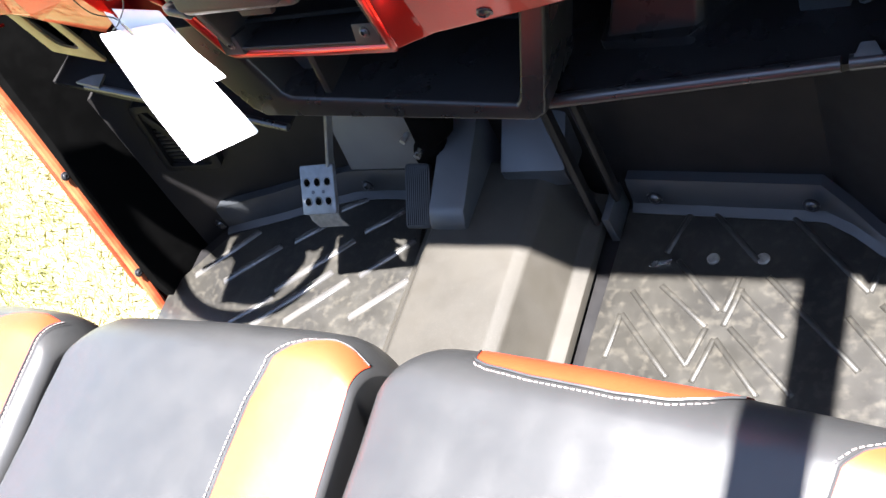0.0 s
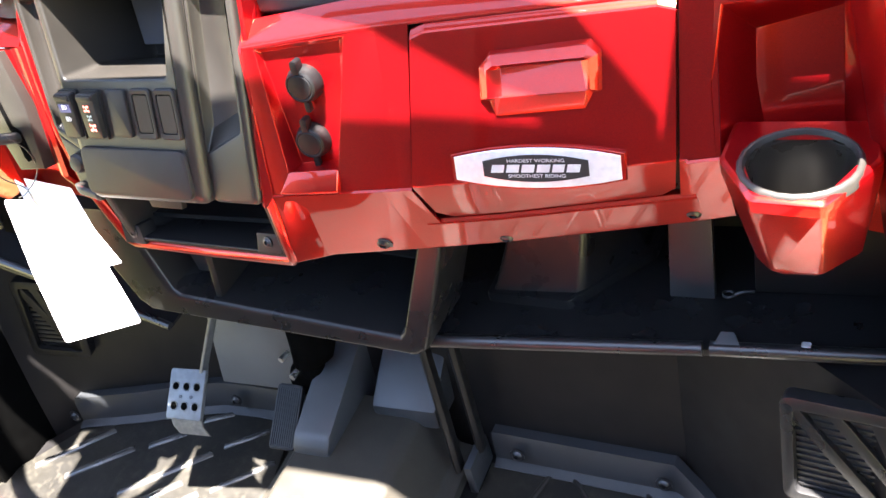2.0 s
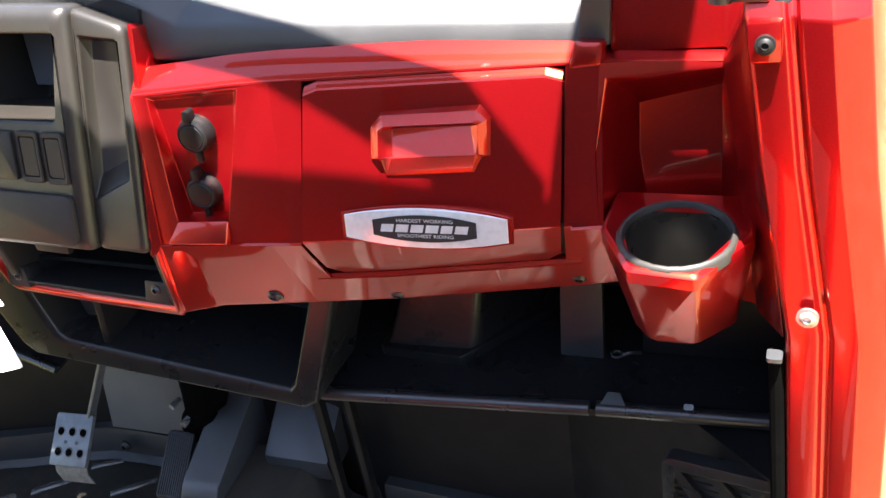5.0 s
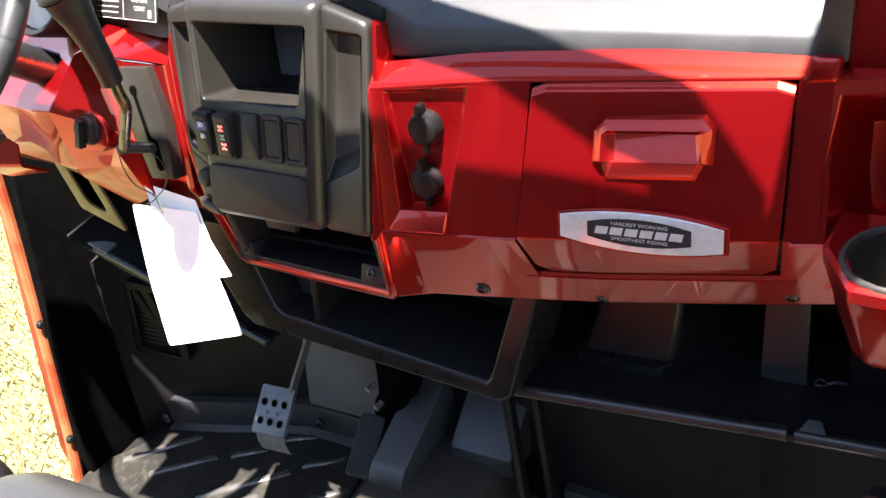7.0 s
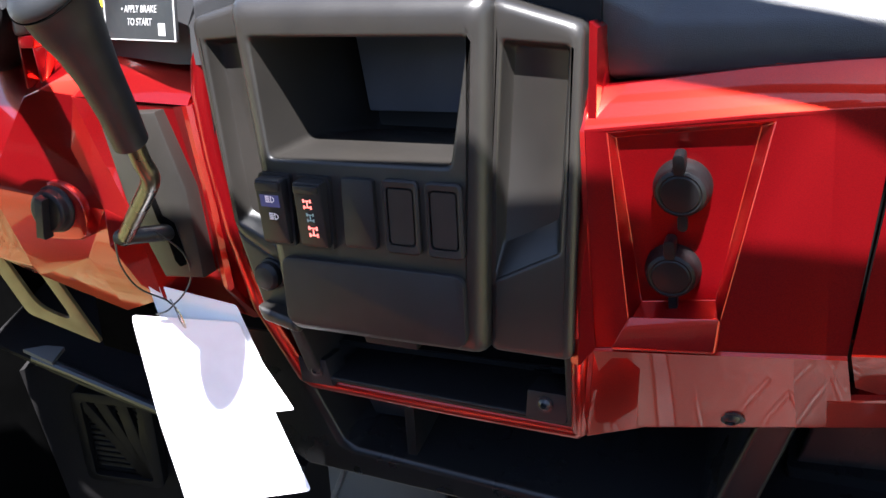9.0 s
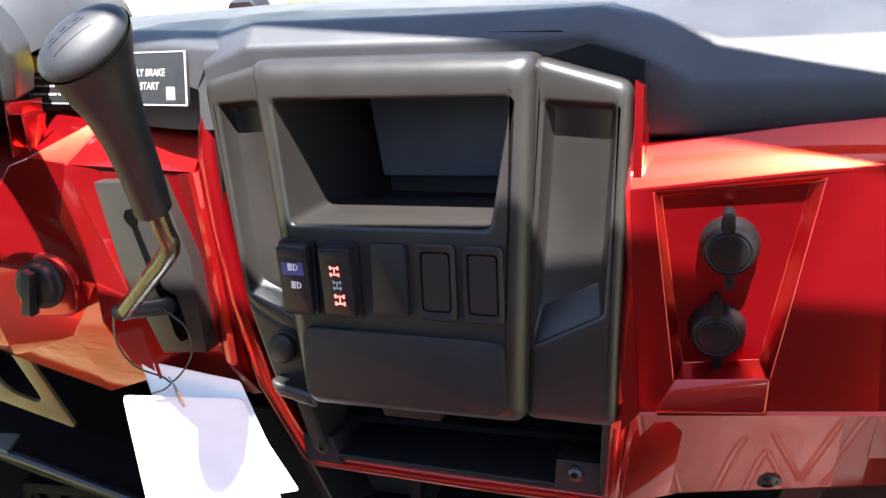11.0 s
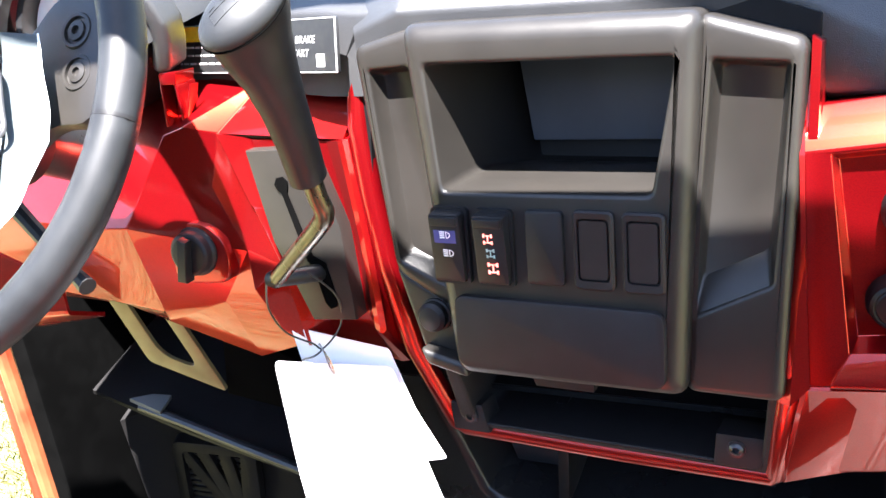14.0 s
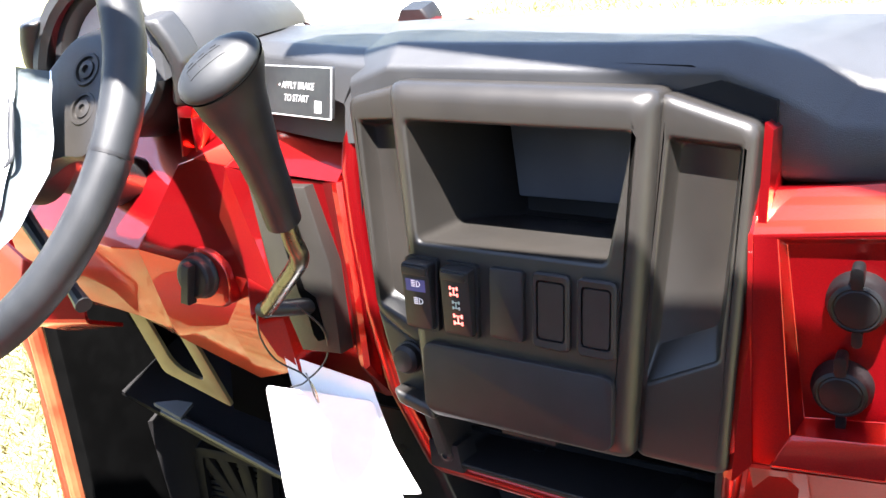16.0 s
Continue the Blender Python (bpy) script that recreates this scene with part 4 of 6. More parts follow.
prism(bm, C, [(-0.062, -0.066), (0.012, -0.066), (0.010, -0.092), (-0.034, -0.092), (-0.040, -0.078), (-0.060, -0.076)], -0.05, -0.042)
part("clip", bm, PANEL, pocket, "dark hanging clip", bevel=0.001)


def legend(kind, u, v, f, w, parent, mat_, size=1.0):
    """Printed symbols built from thin bars."""
    bm = bmesh.new()

    def bar(a0, b0, a1, b1):
        prism(bm, f, [(u + a0 * size, v + b0 * size), (u + a1 * size, v + b0 * size), (u + a1 * size, v + b1 * size), (u + a0 * size, v + b1 * size)], w, w + 0.0004)
    if kind == "axles":
        for s in (-1, 1):
            bar(-0.0042, s * 0.0036 - 0.0006, 0.0042, s * 0.0036 + 0.0006)
            for t in (-1, 1):
                bar(t * 0.0042 - 0.0009, s * 0.0036 - 0.0019, t * 0.0042 + 0.0009, s * 0.0036 + 0.0019)
        bar(-0.0006, -0.0036, 0.0006, 0.0036)
    else:
        for k in range(4):
            b = -0.003 + k * 0.002
            bar(-0.0062, b - 0.0005, -0.0012, b + 0.0005)
        outline = [(0.0002, -0.0036)] + [(0.0002 + 0.0050 * math.sin(t), -0.0036 * math.cos(t)) for t in [math.pi * k / 8 for k in range(9)]]
        inner = [(0.0012, -0.0026)] + [(0.0012 + 0.0030 * math.sin(t), -0.0026 * math.cos(t)) for t in [math.pi * k / 8 for k in range(9)]]
        loft(bm, [[f(u + a * size, v + b * size, w + 0.0004) for a, b in outline], [f(u + a * size, v + b * size, w + 0.0004) for a, b in inner]])
    part("legend", bm, mat_, parent)


def rocker(u, v, kind):
    name = "rocker_switch"
    bm = bmesh.new()
    o, i = rounded(u - 0.0135, u + 0.0135, v - 0.0265, v + 0.0265, 0.003), rounded(u - 0.0115, u + 0.0115, v - 0.0245, v + 0.0245, 0.002)
    loft(bm, [[C(a, b, -0.008) for a, b in o], [C(a, b, 0.0055) for a, b in o], [C(a, b, 0.0055) for a, b in i], [C(a, b, 0.0) for a, b in i]])
    sw = part(name, bm, RUBBER, console, "black rocker switch with lit symbols" if kind == "axles" else "black rocker switch with headlamp symbols")
    top = C(u, v, 0.012)
    g = local(top, C(1, 0) - C(0, 0), (C(0, 1) - C(0, 0)) + 0.10 * (C(0, 0, 1) - C(0, 0)))
    bm = bmesh.new()
    slab(bm, g, rounded(-0.0112, 0.0112, -0.024, 0.024, 0.002), -0.010, 0.0, 0.0012)
    part("rocker", bm, RUBBER, sw)
    bm = bmesh.new()
    slab(bm, g, rounded(-0.0100, 0.0100, 0.0165, 0.0225, 0.001), 0.0, 0.002, 0.0008)
    part("ridge", bm, RUBBER, sw)
    if kind == "axles":
        legend("axles", -0.0006, 0.0085, g, 0.0002, sw, ICON_RED, 0.66)
        legend("axles", 0.0004, -0.0015, g, 0.0002, sw, TEAL, 0.58)
        legend("axles", 0.0012, -0.0120, g, 0.0002, sw, ICON_RED, 0.74)
    else:
        bm = bmesh.new()
        prism(bm, g, [(-0.008, 0.004), (0.008, 0.004), (0.008, 0.013), (-0.008, 0.013)], 0.0, 0.0003)
        part("lens", bm, ICON_BLUE, sw, "blue lit window")
        legend("lamp", 0.001, 0.0100, g, 0.0005, sw, WHITE, 0.68)
        legend("lamp", 0.002, -0.0030, g, 0.0002, sw, WHITE, 0.68)


rocker(-0.0695, 0.026, "lamp")
rocker(-0.0375, 0.026, "axles")
bm = bmesh.new()
slab(bm, C, rounded(-0.0150, 0.0105, 0.003, 0.053, 0.003), 0.0, 0.0056, 0.0016)
part("switch_blank", bm, RUBBER, console)
for u in (0.0305, 0.0625):
    bm = bmesh.new()
    o, i, k = rounded(u - 0.0135, u + 0.0135, 0.002, 0.054, 0.004), rounded(u - 0.0105, u + 0.0105, 0.008, 0.049, 0.003), rounded(u - 0.0090, u + 0.0090, 0.0095, 0.0475, 0.0025)
    loft(bm, [[C(a, b, 0.0) for a, b in o], [C(a, b, 0.0042) for a, b in o], [C(a, b, 0.0054) for a, b in inset_poly(o, 0.0014)], [C(a, b, 0.0050) for a, b in i], [C(a, b, 0.0022) for a, b in i],
              [C(a, b, 0.0022) for a, b in inset_poly(i, 0.0008)], [C(a, b, 0.0046) for a, b in k]], True, False, True)
    part("switch_blank", bm, PANEL, console)

# ---- red dashboard, passenger's side ----
P = local((0.2, 1.01, 1.36), (1, 0.03, 0), (0, 0.27, 0.963))
dash = thing("dashboard", "glossy metallic red dashboard panel with glovebox and sockets", "dashboard")


def lerp(tab, u):
    for (a, *p), (b, *q) in zip(tab, tab[1:]):
        if u <= b:
            t = (u - a) / (b - a)
            return [x + (y - x) * t for x, y in zip(p, q)]
    return list(tab[-1][1:])


TOP = [(-0.21, 0.089, -0.018), (-0.08, 0.103, -0.0175), (0.215, 0.112, -0.0235), (0.40, 0.112, -0.0235)]
FOLD = [(-0.21, 0.066, 0.0), (-0.08, 0.078, 0.002), (0.215, 0.089, -0.006), (0.40, 0.089, -0.008)]
CREASE = [(-0.21, -0.080, 0.0), (0.0, -0.069, 0.002), (0.235, -0.046, -0.004), (0.40, -0.04, -0.004)]
FOOT = [(-0.21, -0.168, -0.052), (-0.10, -0.166, -0.072), (0.01, -0.160, -0.085), (0.20, -0.132, -0.080), (0.25, -0.122, -0.076), (0.40, -0.11, -0.07)]


def row(tab, us, dv=0.0, dw=0.0):
    out = []
    for u in us:
        v, w = lerp(tab, u)
        out.append(P(u, v + dv, w + dw))
    return out


us = [-0.200, -0.15, -0.100, -0.055, -0.042, 0.02, 0.08, 0.14, 0.208, 0.222, 0.236]
bm = bmesh.new()
loft(bm, [row(TOP, us, -0.030, -0.09), row(TOP, us, -0.002, -0.03), row(TOP, us), row(FOLD, us, 0.001, 0.0), row(FOLD, us, -0.001, 0.0)], closed=False)
part("top_ledge", bm, RED, dash, bevel=0.0015, thick=0.003, angle=12)
# raised lip along the cowl
ls = [-0.090, 0.0, 0.1, 0.212]
bm = bmesh.new()
loft(bm, [row(TOP, ls, -0.001, -0.008), row(TOP, ls, 0.004, -0.009), row(TOP, ls, 0.005, -0.016), row(TOP, ls, 0.001, -0.05)], closed=False)
part("upper_lip", bm, RED, dash, thick=0.003)
# underside band
bm = bmesh.new()
lb = [-0.200, -0.075, -0.055]
loft(bm, [row(CREASE, lb), row(FOOT, lb), row(FOOT, lb, 0.004, -0.03)], closed=False)
loft(bm, [row(CREASE, us[-3:]), row(FOOT, us[-3:]), row(FOOT, us[-3:], 0.004, -0.03)], closed=False)


def doorfoot(u, dv=0.0, dw=0.0):
    a, b = lerp(CREASE, u), lerp(FOOT, u)
    k = 0.52
    return P(u, a[0] + (b[0] - a[0]) * k + dv, a[1] + (b[1] - a[1]) * k + dw)


bs = us[3:9]
loft(bm, [[doorfoot(u, 0.0, -0.012) for u in bs], [doorfoot(u, -0.003, -0.002) for u in bs], row(FOOT, bs), row(FOOT, bs, 0.004, -0.03)], closed=False)
part("lower_band", bm, RED, dash, bevel=0.003, segs=3, thick=0.003, angle=4)
# socket field with a sunk panel
bm = bmesh.new()
of = [(-0.200, *lerp(FOLD, -0.2)), (-0.055, *lerp(FOLD, -0.055)), (-0.055, *lerp(CREASE, -0.055)), (-0.200, *lerp(CREASE, -0.2))]
inn = [(-0.186, 0.066, 0.0), (-0.088, 0.073, 0.001), (-0.119, -0.056, 0.002), (-0.176, -0.060, 0.0)]
fl = [(-0.182, 0.062, -0.006), (-0.096, 0.069, -0.006), (-0.124, -0.050, -0.022), (-0.172, -0.054, -0.022)]
loft(bm, [[P(u, v, w - 0.05) for u, v, w in of], [P(*p) for p in of], [P(*p) for p in inn], [P(*p) for p in fl]], True, False, True)
part("socket_field", bm, RED, dash, bevel=0.0032, segs=3, angle=12)
bm = bmesh.new()
loft(bm, [[P(*p) for p in ((-0.176, -0.055, 0.0), (-0.118, -0.051, 0.003), (-0.121, -0.074, 0.008), (-0.188, -0.077, 0.006))],
          [P(*p) for p in ((-0.176, -0.075, -0.01), (-0.118, -0.071, -0.01), (-0.121, -0.080, -0.004), (-0.188, -0.083, -0.004))]], True, True, True)
part("field_ledge", bm, RED, dash, bevel=0.0024, segs=3)
bm = bmesh.new()
loft(bm, [[P(0.2085, lerp(FOLD, 0.2085)[0], -0.0066), P(0.2025, lerp(CREASE, 0.2025)[0], -0.0046)], row(FOLD, us[-1:]) + row(CREASE, us[-1:])], closed=False)
part("right_strip", bm, RED, dash, thick=0.003, angle=6)
bm = bmesh.new()
loft(bm, [[P(-0.056, *lerp(FOLD, -0.056)), P(-0.056, *lerp(CREASE, -0.056))], [P(-0.0235, *lerp(FOLD, -0.0235)), P(-0.0440, *lerp(CREASE, -0.044))]], closed=False)
part("left_strip", bm, RED, dash, thick=0.003)
bm = bmesh.new()
loft(bm, [[P(-0.056, *lerp(CREASE, -0.056)), doorfoot(-0.056, -0.002)], [P(-0.0440, *lerp(CREASE, -0.044)), doorfoot(-0.0400, -0.002)]], closed=False)
part("foot_strip", bm, RED, dash, thick=0.003)
bm = bmesh.new()
loft(bm, [[P(0.2025, *lerp(CREASE, 0.2025)), doorfoot(0.1940, -0.002)], [P(0.2090, *lerp(CREASE, 0.209)), doorfoot(0.2090, -0.002)]], closed=False)
part("foot_strip", bm, RED, dash, thick=0.003)
# dark box behind the gaps
bm = bmesh.new()
loft(bm, [[P(*p) for p in ((-0.060, 0.084, w), (0.225, 0.090, w), (0.225, -0.050, w), (0.225, -0.110, w - 0.055), (-0.060, -0.130, w - 0.060), (-0.060, -0.070, w))] for w in (-0.16, -0.014)], True, True, True)
part("glovebox_shell", bm, DARK, dash)
# left cheek towards the console
bm = bmesh.new()
loft(bm, [[P(*p) for p in ((-0.200, 0.089, -0.012), (-0.200, 0.066, 0.0), (-0.200, -0.08, 0.0), (-0.2185, -0.172, -0.042))],
          [P(*p) for p in ((-0.206, 0.089, -0.06), (-0.206, 0.066, -0.05), (-0.208, -0.08, -0.05), (-0.224, -0.164, -0.07))]], closed=False)
part("cheek", bm, RED, dash, thick=0.003)
bm = bmesh.new()
loft(bm, [[P(*p) for p in ((-0.200, -0.078, 0.001), (-0.174, -0.079, 0.001), (-0.160, -0.167, -0.062), (-0.2195, -0.175, -0.044))],
          [P(*p) for p in ((-0.200, -0.085, -0.02), (-0.174, -0.085, -0.02), (-0.160, -0.172, -0.08), (-0.2195, -0.178, -0.06))]], True, True, True)
part("corner_facet", bm, RED, dash, bevel=0.0015)

# glovebox door
bm = bmesh.new()


ks = [0, 0.06, 0.3, 0.6, 0.94, 1.0]


def door_pt(k, r, w):
    # r 0 top, 1 crease, 2 foot
    ua = (-0.0212, -0.0418, -0.0378)[r]
    ub = (0.2065, 0.2005, 0.1918)[r]
    u = ua + (ub - ua) * k
    if r == 0:
        v, ww = lerp(FOLD, u)
        v -= 0.0008 if 0 < k < 1 else 0.005
    elif r == 1:
        v, ww = lerp(CREASE, u)
        v += 0.002
    else:
        a, b = lerp(CREASE, u), lerp(FOOT, u)
        q = 0.505 if 0 < k < 1 else 0.42
        v, ww = a[0] + (b[0] - a[0]) * q, a[1] + (b[1] - a[1]) * q
    return P(u, v, ww + w)


loft(bm, [[door_pt(k, 0, -0.014) for k in ks], [door_pt(k, 0, 0.0) for k in ks], [door_pt(k, 0, 0.0052) + (P(0, -0.007) - P(0, 0)) for k in ks],
          [door_pt(k, 1, 0.004) for k in ks], [door_pt(k, 2, 0.002) for k in ks], [door_pt(k, 2, -0.014) for k in ks]], closed=False)
gdoor = part("glovebox_door", bm, RED, dash, "red glovebox door with a moulded grip", bevel=0.0026, segs=3, thick=0.012, angle=9)
gdoor["label"] = "red glovebox door with a moulded grip"
# moulded grip
bm = bmesh.new()
h0 = [(0.0385, 0.0405), (0.0500, 0.0545), (0.1385, 0.0590), (0.1465, 0.0480), (0.1445, 0.0150), (0.1365, 0.0130), (0.1290, -0.0005), (0.0490, -0.0050), (0.0445, 0.0085), (0.0355, 0.0110)]
h1 = [(0.0405, 0.0400), (0.0520, 0.0510), (0.1365, 0.0550), (0.1445, 0.0470), (0.1425, 0.0160), (0.1360, 0.0150), (0.1280, 0.0015), (0.0500, -0.0030), (0.0460, 0.0105), (0.0375, 0.0120)]
h2 = [(0.0485, 0.0385), (0.0550, 0.0425), (0.1345, 0.0460), (0.1375, 0.0440), (0.1370, 0.0190), (0.1350, 0.0190), (0.1335, 0.0180), (0.0590, 0.0145), (0.0560, 0.0150), (0.0465, 0.0140)]
h3 = [(0.0585, 0.0375), (0.0600, 0.0385), (0.1280, 0.0415), (0.1290, 0.0405), (0.1330, 0.0195), (0.1330, 0.0190), (0.1325, 0.0180), (0.0610, 0.0150), (0.0605, 0.0155), (0.0600, 0.0160)]
d1 = [0.0085, 0.0095, 0.0095, 0.0085, 0.0065, 0.0065, 0.0060, 0.0060, 0.0065, 0.0065]
d2 = [0.0130, 0.0145, 0.0145, 0.0130, 0.0125, 0.0125, 0.0135, 0.0135, 0.0125, 0.0125]
d3 = [0.0044, 0.0042, 0.0042, 0.0044, 0.0120, 0.0123, 0.0128, 0.0128, 0.0123, 0.0120]
loft(bm, [[P(u, v, 0.0) for u, v in h0]] + [[P(u, v, d) for (u, v), d in zip(h, ds)] for h, ds in ((h1, d1), (h2, d2), (h3, d3))], True, False, True)
part("grip", bm, RED, gdoor, bevel=0.0010)
# oval badge: brand name as plain bars
B = local(P(0.081, -0.050, 0.0045), P(1, 0) - P(0, 0), P(0, 1) - P(0, 0))


def lozenge(a, hm, he, n=8):
    up = [(-a + 2 * a * i / n, he + (hm - he) * (1 - (2 * i / n - 1) ** 2)) for i in range(n + 1)]
    return [(x, y) for x, y in up][::-1] + [(x, -y) for x, y in up]


bm = bmesh.new()
slab(bm, B, lozenge(0.0790, 0.0205, 0.0120), -0.002, 0.0025, 0.001)
part("badge_seat", bm, RED, gdoor)
bm = bmesh.new()
slab(bm, B, lozenge(0.0755, 0.0185, 0.0105), 0.001, 0.0045, 0.0012)
badge = part("badge", bm, SILVER, gdoor, "silver oval badge with a dark centre")
bm = bmesh.new()
prism(bm, B, lozenge(0.0480, 0.0125, 0.0070), 0.0040, 0.0051)
part("badge_field", bm, BLACKPRINT, badge)
for i, (a, b) in enumerate(((-0.040, -0.0285), (-0.026, -0.0145), (-0.012, -0.0005), (0.002, 0.0135), (0.016, 0.0265), (0.029, 0.0405))):
    bm = bmesh.new()
    prism(bm, B, [(a - 0.001, -0.0035), (b - 0.001, -0.0035), (b + 0.001, 0.0035), (a + 0.001, 0.0035)], 0.005, 0.0056)
    part("badge_bar", bm, SILVER, badge)


def lettering(text, f, a, b, c, size, mat_, parent, width=0.0, slant=0.0):
    """Words in the built-in font on the plane f, centred on (a, b)."""
    cur = bpy.data.curves.new("words", "FONT")
    cur.body, cur.size, cur.align_x, cur.align_y, cur.extrude, cur.shear = text, size, "CENTER", "CENTER", 0.0001, slant
    tmp = bpy.data.objects.new("words", cur)
    scene.collection.objects.link(tmp)
    bpy.context.view_layer.update()
    k = width / tmp.dimensions.x if width else 1.0
    me = bpy.data.meshes.new_from_object(tmp.evaluated_get(bpy.context.evaluated_depsgraph_get()))
    bpy.data.objects.remove(tmp)
    me.materials.append(mat_)
    o, u, v = f(a, b, c), (f(1, 0) - f(0, 0)).normalized() * k, (f(0, 1) - f(0, 0)).normalized()
    w = u.cross(v).normalized()
    word = new("words", me)
    word.parent = parent
    word.matrix_basis = Matrix(((u.x, v.x, w.x, o.x), (u.y, v.y, w.y, o.y), (u.z, v.z, w.z, o.z), (0, 0, 0, 1)))
    return word


lettering("HARDEST WORKING", B, 0.001, 0.0070, 0.0052, 0.0045, SILVER, badge, 0.052)
lettering("SMOOTHEST RIDING", B, 0.001, -0.0070, 0.0052, 0.0045, SILVER, badge, 0.052)


def socket(u, v, w):
    """A 12-volt outlet with a hinged rubber cap."""
    f = local(P(u, v, w), P(1, 0) - P(0, 0), P(0, 1) - P(0, 0, 0) + 0.16 * (P(0, 0, 1) - P(0, 0)))
    bm = bmesh.new()
    loft(bm, [[f(a, b, z) for a, b in circle(0, 0, r, 28)] for r, z in ((0.0180, -0.008), (0.0180, 0.001), (0.0168, 0.003), (0.0165, 0.0055), (0.0155, 0.0085), (0.0135, 0.010),
                                                                   (0.0125, 0.0095), (0.0115, 0.0105), (0.004, 0.0115))], True, False, True)
    ob = part("power_socket", bm, CAP, dash, "black 12-volt socket with a rubber cap")
    bm = bmesh.new()
    prism(bm, f, rounded(-0.0036, 0.0036, 0.013, 0.0265, 0.003), 0.0, 0.011)
    part("hinge", bm, CAP, ob, bevel=0.001)
    bm = bmesh.new()
    prism(bm, f, rounded(-0.0030, 0.0030, -0.0275, -0.016, 0.0028), 0.001, 0.006)
    part("pull_tab", bm, CAP, ob, bevel=0.001)


socket(-0.142, 0.030, -0.006)
socket(-0.150, -0.028, -0.016)
for u, dv in ((-0.118, 0.014), (0.012, 0.010), (0.200, 0.016)):
    v, w = lerp(FOOT, u)
    a, b = lerp(CREASE, u)
    g = local(P(u, v, w), P(1, 0) - P(0, 0), P(0, a, b) - P(0, v, w))
    bolt(dash, g, 0, dv, 0.001, 0.0075)

# ---- cup holder and corner alcove ----
cup = thing("cup_holder", "metallic red moulded cup holder with a black ringed cup", "cup holder")
ao = [(0.236, 0.089, -0.006), (0.345, 0.0905, -0.004), (0.358, -0.010, 0.0), (0.372, -0.042, -0.016), (0.232, -0.048, -0.004), (0.230, 0.016, -0.004)]
ai = [(0.2415, 0.0765, -0.004), (0.332, 0.0845, -0.003), (0.350, -0.010, -0.002), (0.352, -0.044, -0.020), (0.233, -0.046, -0.008), (0.232, 0.017, -0.006)]
ab = [(0.261, 0.049, -0.042), (0.327, 0.064, -0.042), (0.3277, -0.010, -0.043), (0.3277, -0.040, -0.044), (0.267, -0.040, -0.044), (0.2605, 0.009, -0.042)]
bm = bmesh.new()
loft(bm, [[P(*p) for p in l] for l in (ao, ai, ab)], True, False, True)
part("alcove", bm, RED, cup, bevel=0.0016, angle=16)
# ledge over the alcove
bm = bmesh.new()
loft(bm, [[P(u, 0.0895, w) for u, w in ((0.236, -0.008), (0.352, -0.002))], [P(u, 0.0915, w - 0.003) for u, w in ((0.236, -0.008), (0.352, -0.002))],
          [P(0.236, 0.099, -0.034), P(0.352, 0.101, -0.034)]], closed=False)
part("ledge", bm, RED, cup, thick=0.003)
bm = bmesh.new()
slab(bm, P, soft([(0.210, 0.084), (0.238, 0.086), (0.240, 0.106), (0.216, 0.107)], 0.004), -0.035, -0.004, 0.004)
part("stop_block", bm, RED, cup)
bm = bmesh.new()
loft(bm, [[P(*p) for p in ((0.234, -0.046, -0.004), (0.262, -0.046, -0.034), (0.372, -0.042, -0.016))], [P(*p) for p in ((0.246, -0.122, -0.076), (0.28, -0.122, -0.076), (0.382, -0.126, -0.035))]], closed=False)
part("lower_skin", bm, RED, cup, thick=0.003)
cx, cy, cz = 0.503, 0.972, 1.338


def ring(r, z, n=24, ox=0.0, oy=0.0, sx=1.0, sy=1.0):
    return [Vector((cx + ox + sx * r * math.cos(2 * math.pi * i / n), cy + oy + sy * r * math.sin(2 * math.pi * i / n), cz + z)) for i in range(n)]


def hull_ring(z, pts):
    return [Vector((x, y, z)) for x, y in soft(pts, 0.004, 2)]


HT = [(0.440, 0.980), (0.470, 0.928), (0.523, 0.923), (0.559, 0.980), (0.557, 1.035), (0.444, 1.035)]
HB = [(0.463, 0.975), (0.478, 0.957), (0.518, 0.957), (0.545, 0.986), (0.542, 1.045), (0.466, 1.045)]
bm = bmesh.new()
lip = []
for p in hull_ring(1.332, inset_poly(HT, 0.0165)):
    d = Vector((p.x - 0.501, p.y - 0.974, 0))
    lip.append(Vector((0.501, 0.974, 1.332)) + d * (0.0440 / d.length))
loft(bm, [lip, hull_ring(1.334, inset_poly(HT, 0.004)), hull_ring(1.331, HT), hull_ring(1.321, HT), hull_ring(1.240, HB), hull_ring(1.232, inset_poly(HB, 0.006))], True, False, True)
part("hull", bm, RED, cup, bevel=0.0012, angle=20)
cx, cy = 0.501, 0.974
bm = bmesh.new()
loft(bm, [ring(0.0468, -0.012), ring(0.0466, -0.0042), ring(0.0456, -0.0022), ring(0.0440, -0.0012), ring(0.0420, -0.0018), ring(0.0405, -0.005), ring(0.0400, -0.010)], True, False, False)
part("cup_rim", bm, CUPGREY, cup, "satin grey cup rim")
bm = bmesh.new()
loft(bm, [ring(0.0402, -0.006), ring(0.0370, -0.030, oy=0.004), ring(0.0300, -0.072, oy=0.014), ring(0.0285, -0.077, oy=0.014), ring(0.010, -0.078, oy=0.014)], True, False, True)
part("cup_liner", bm, CUPIN, cup, "dark glossy cup bore")

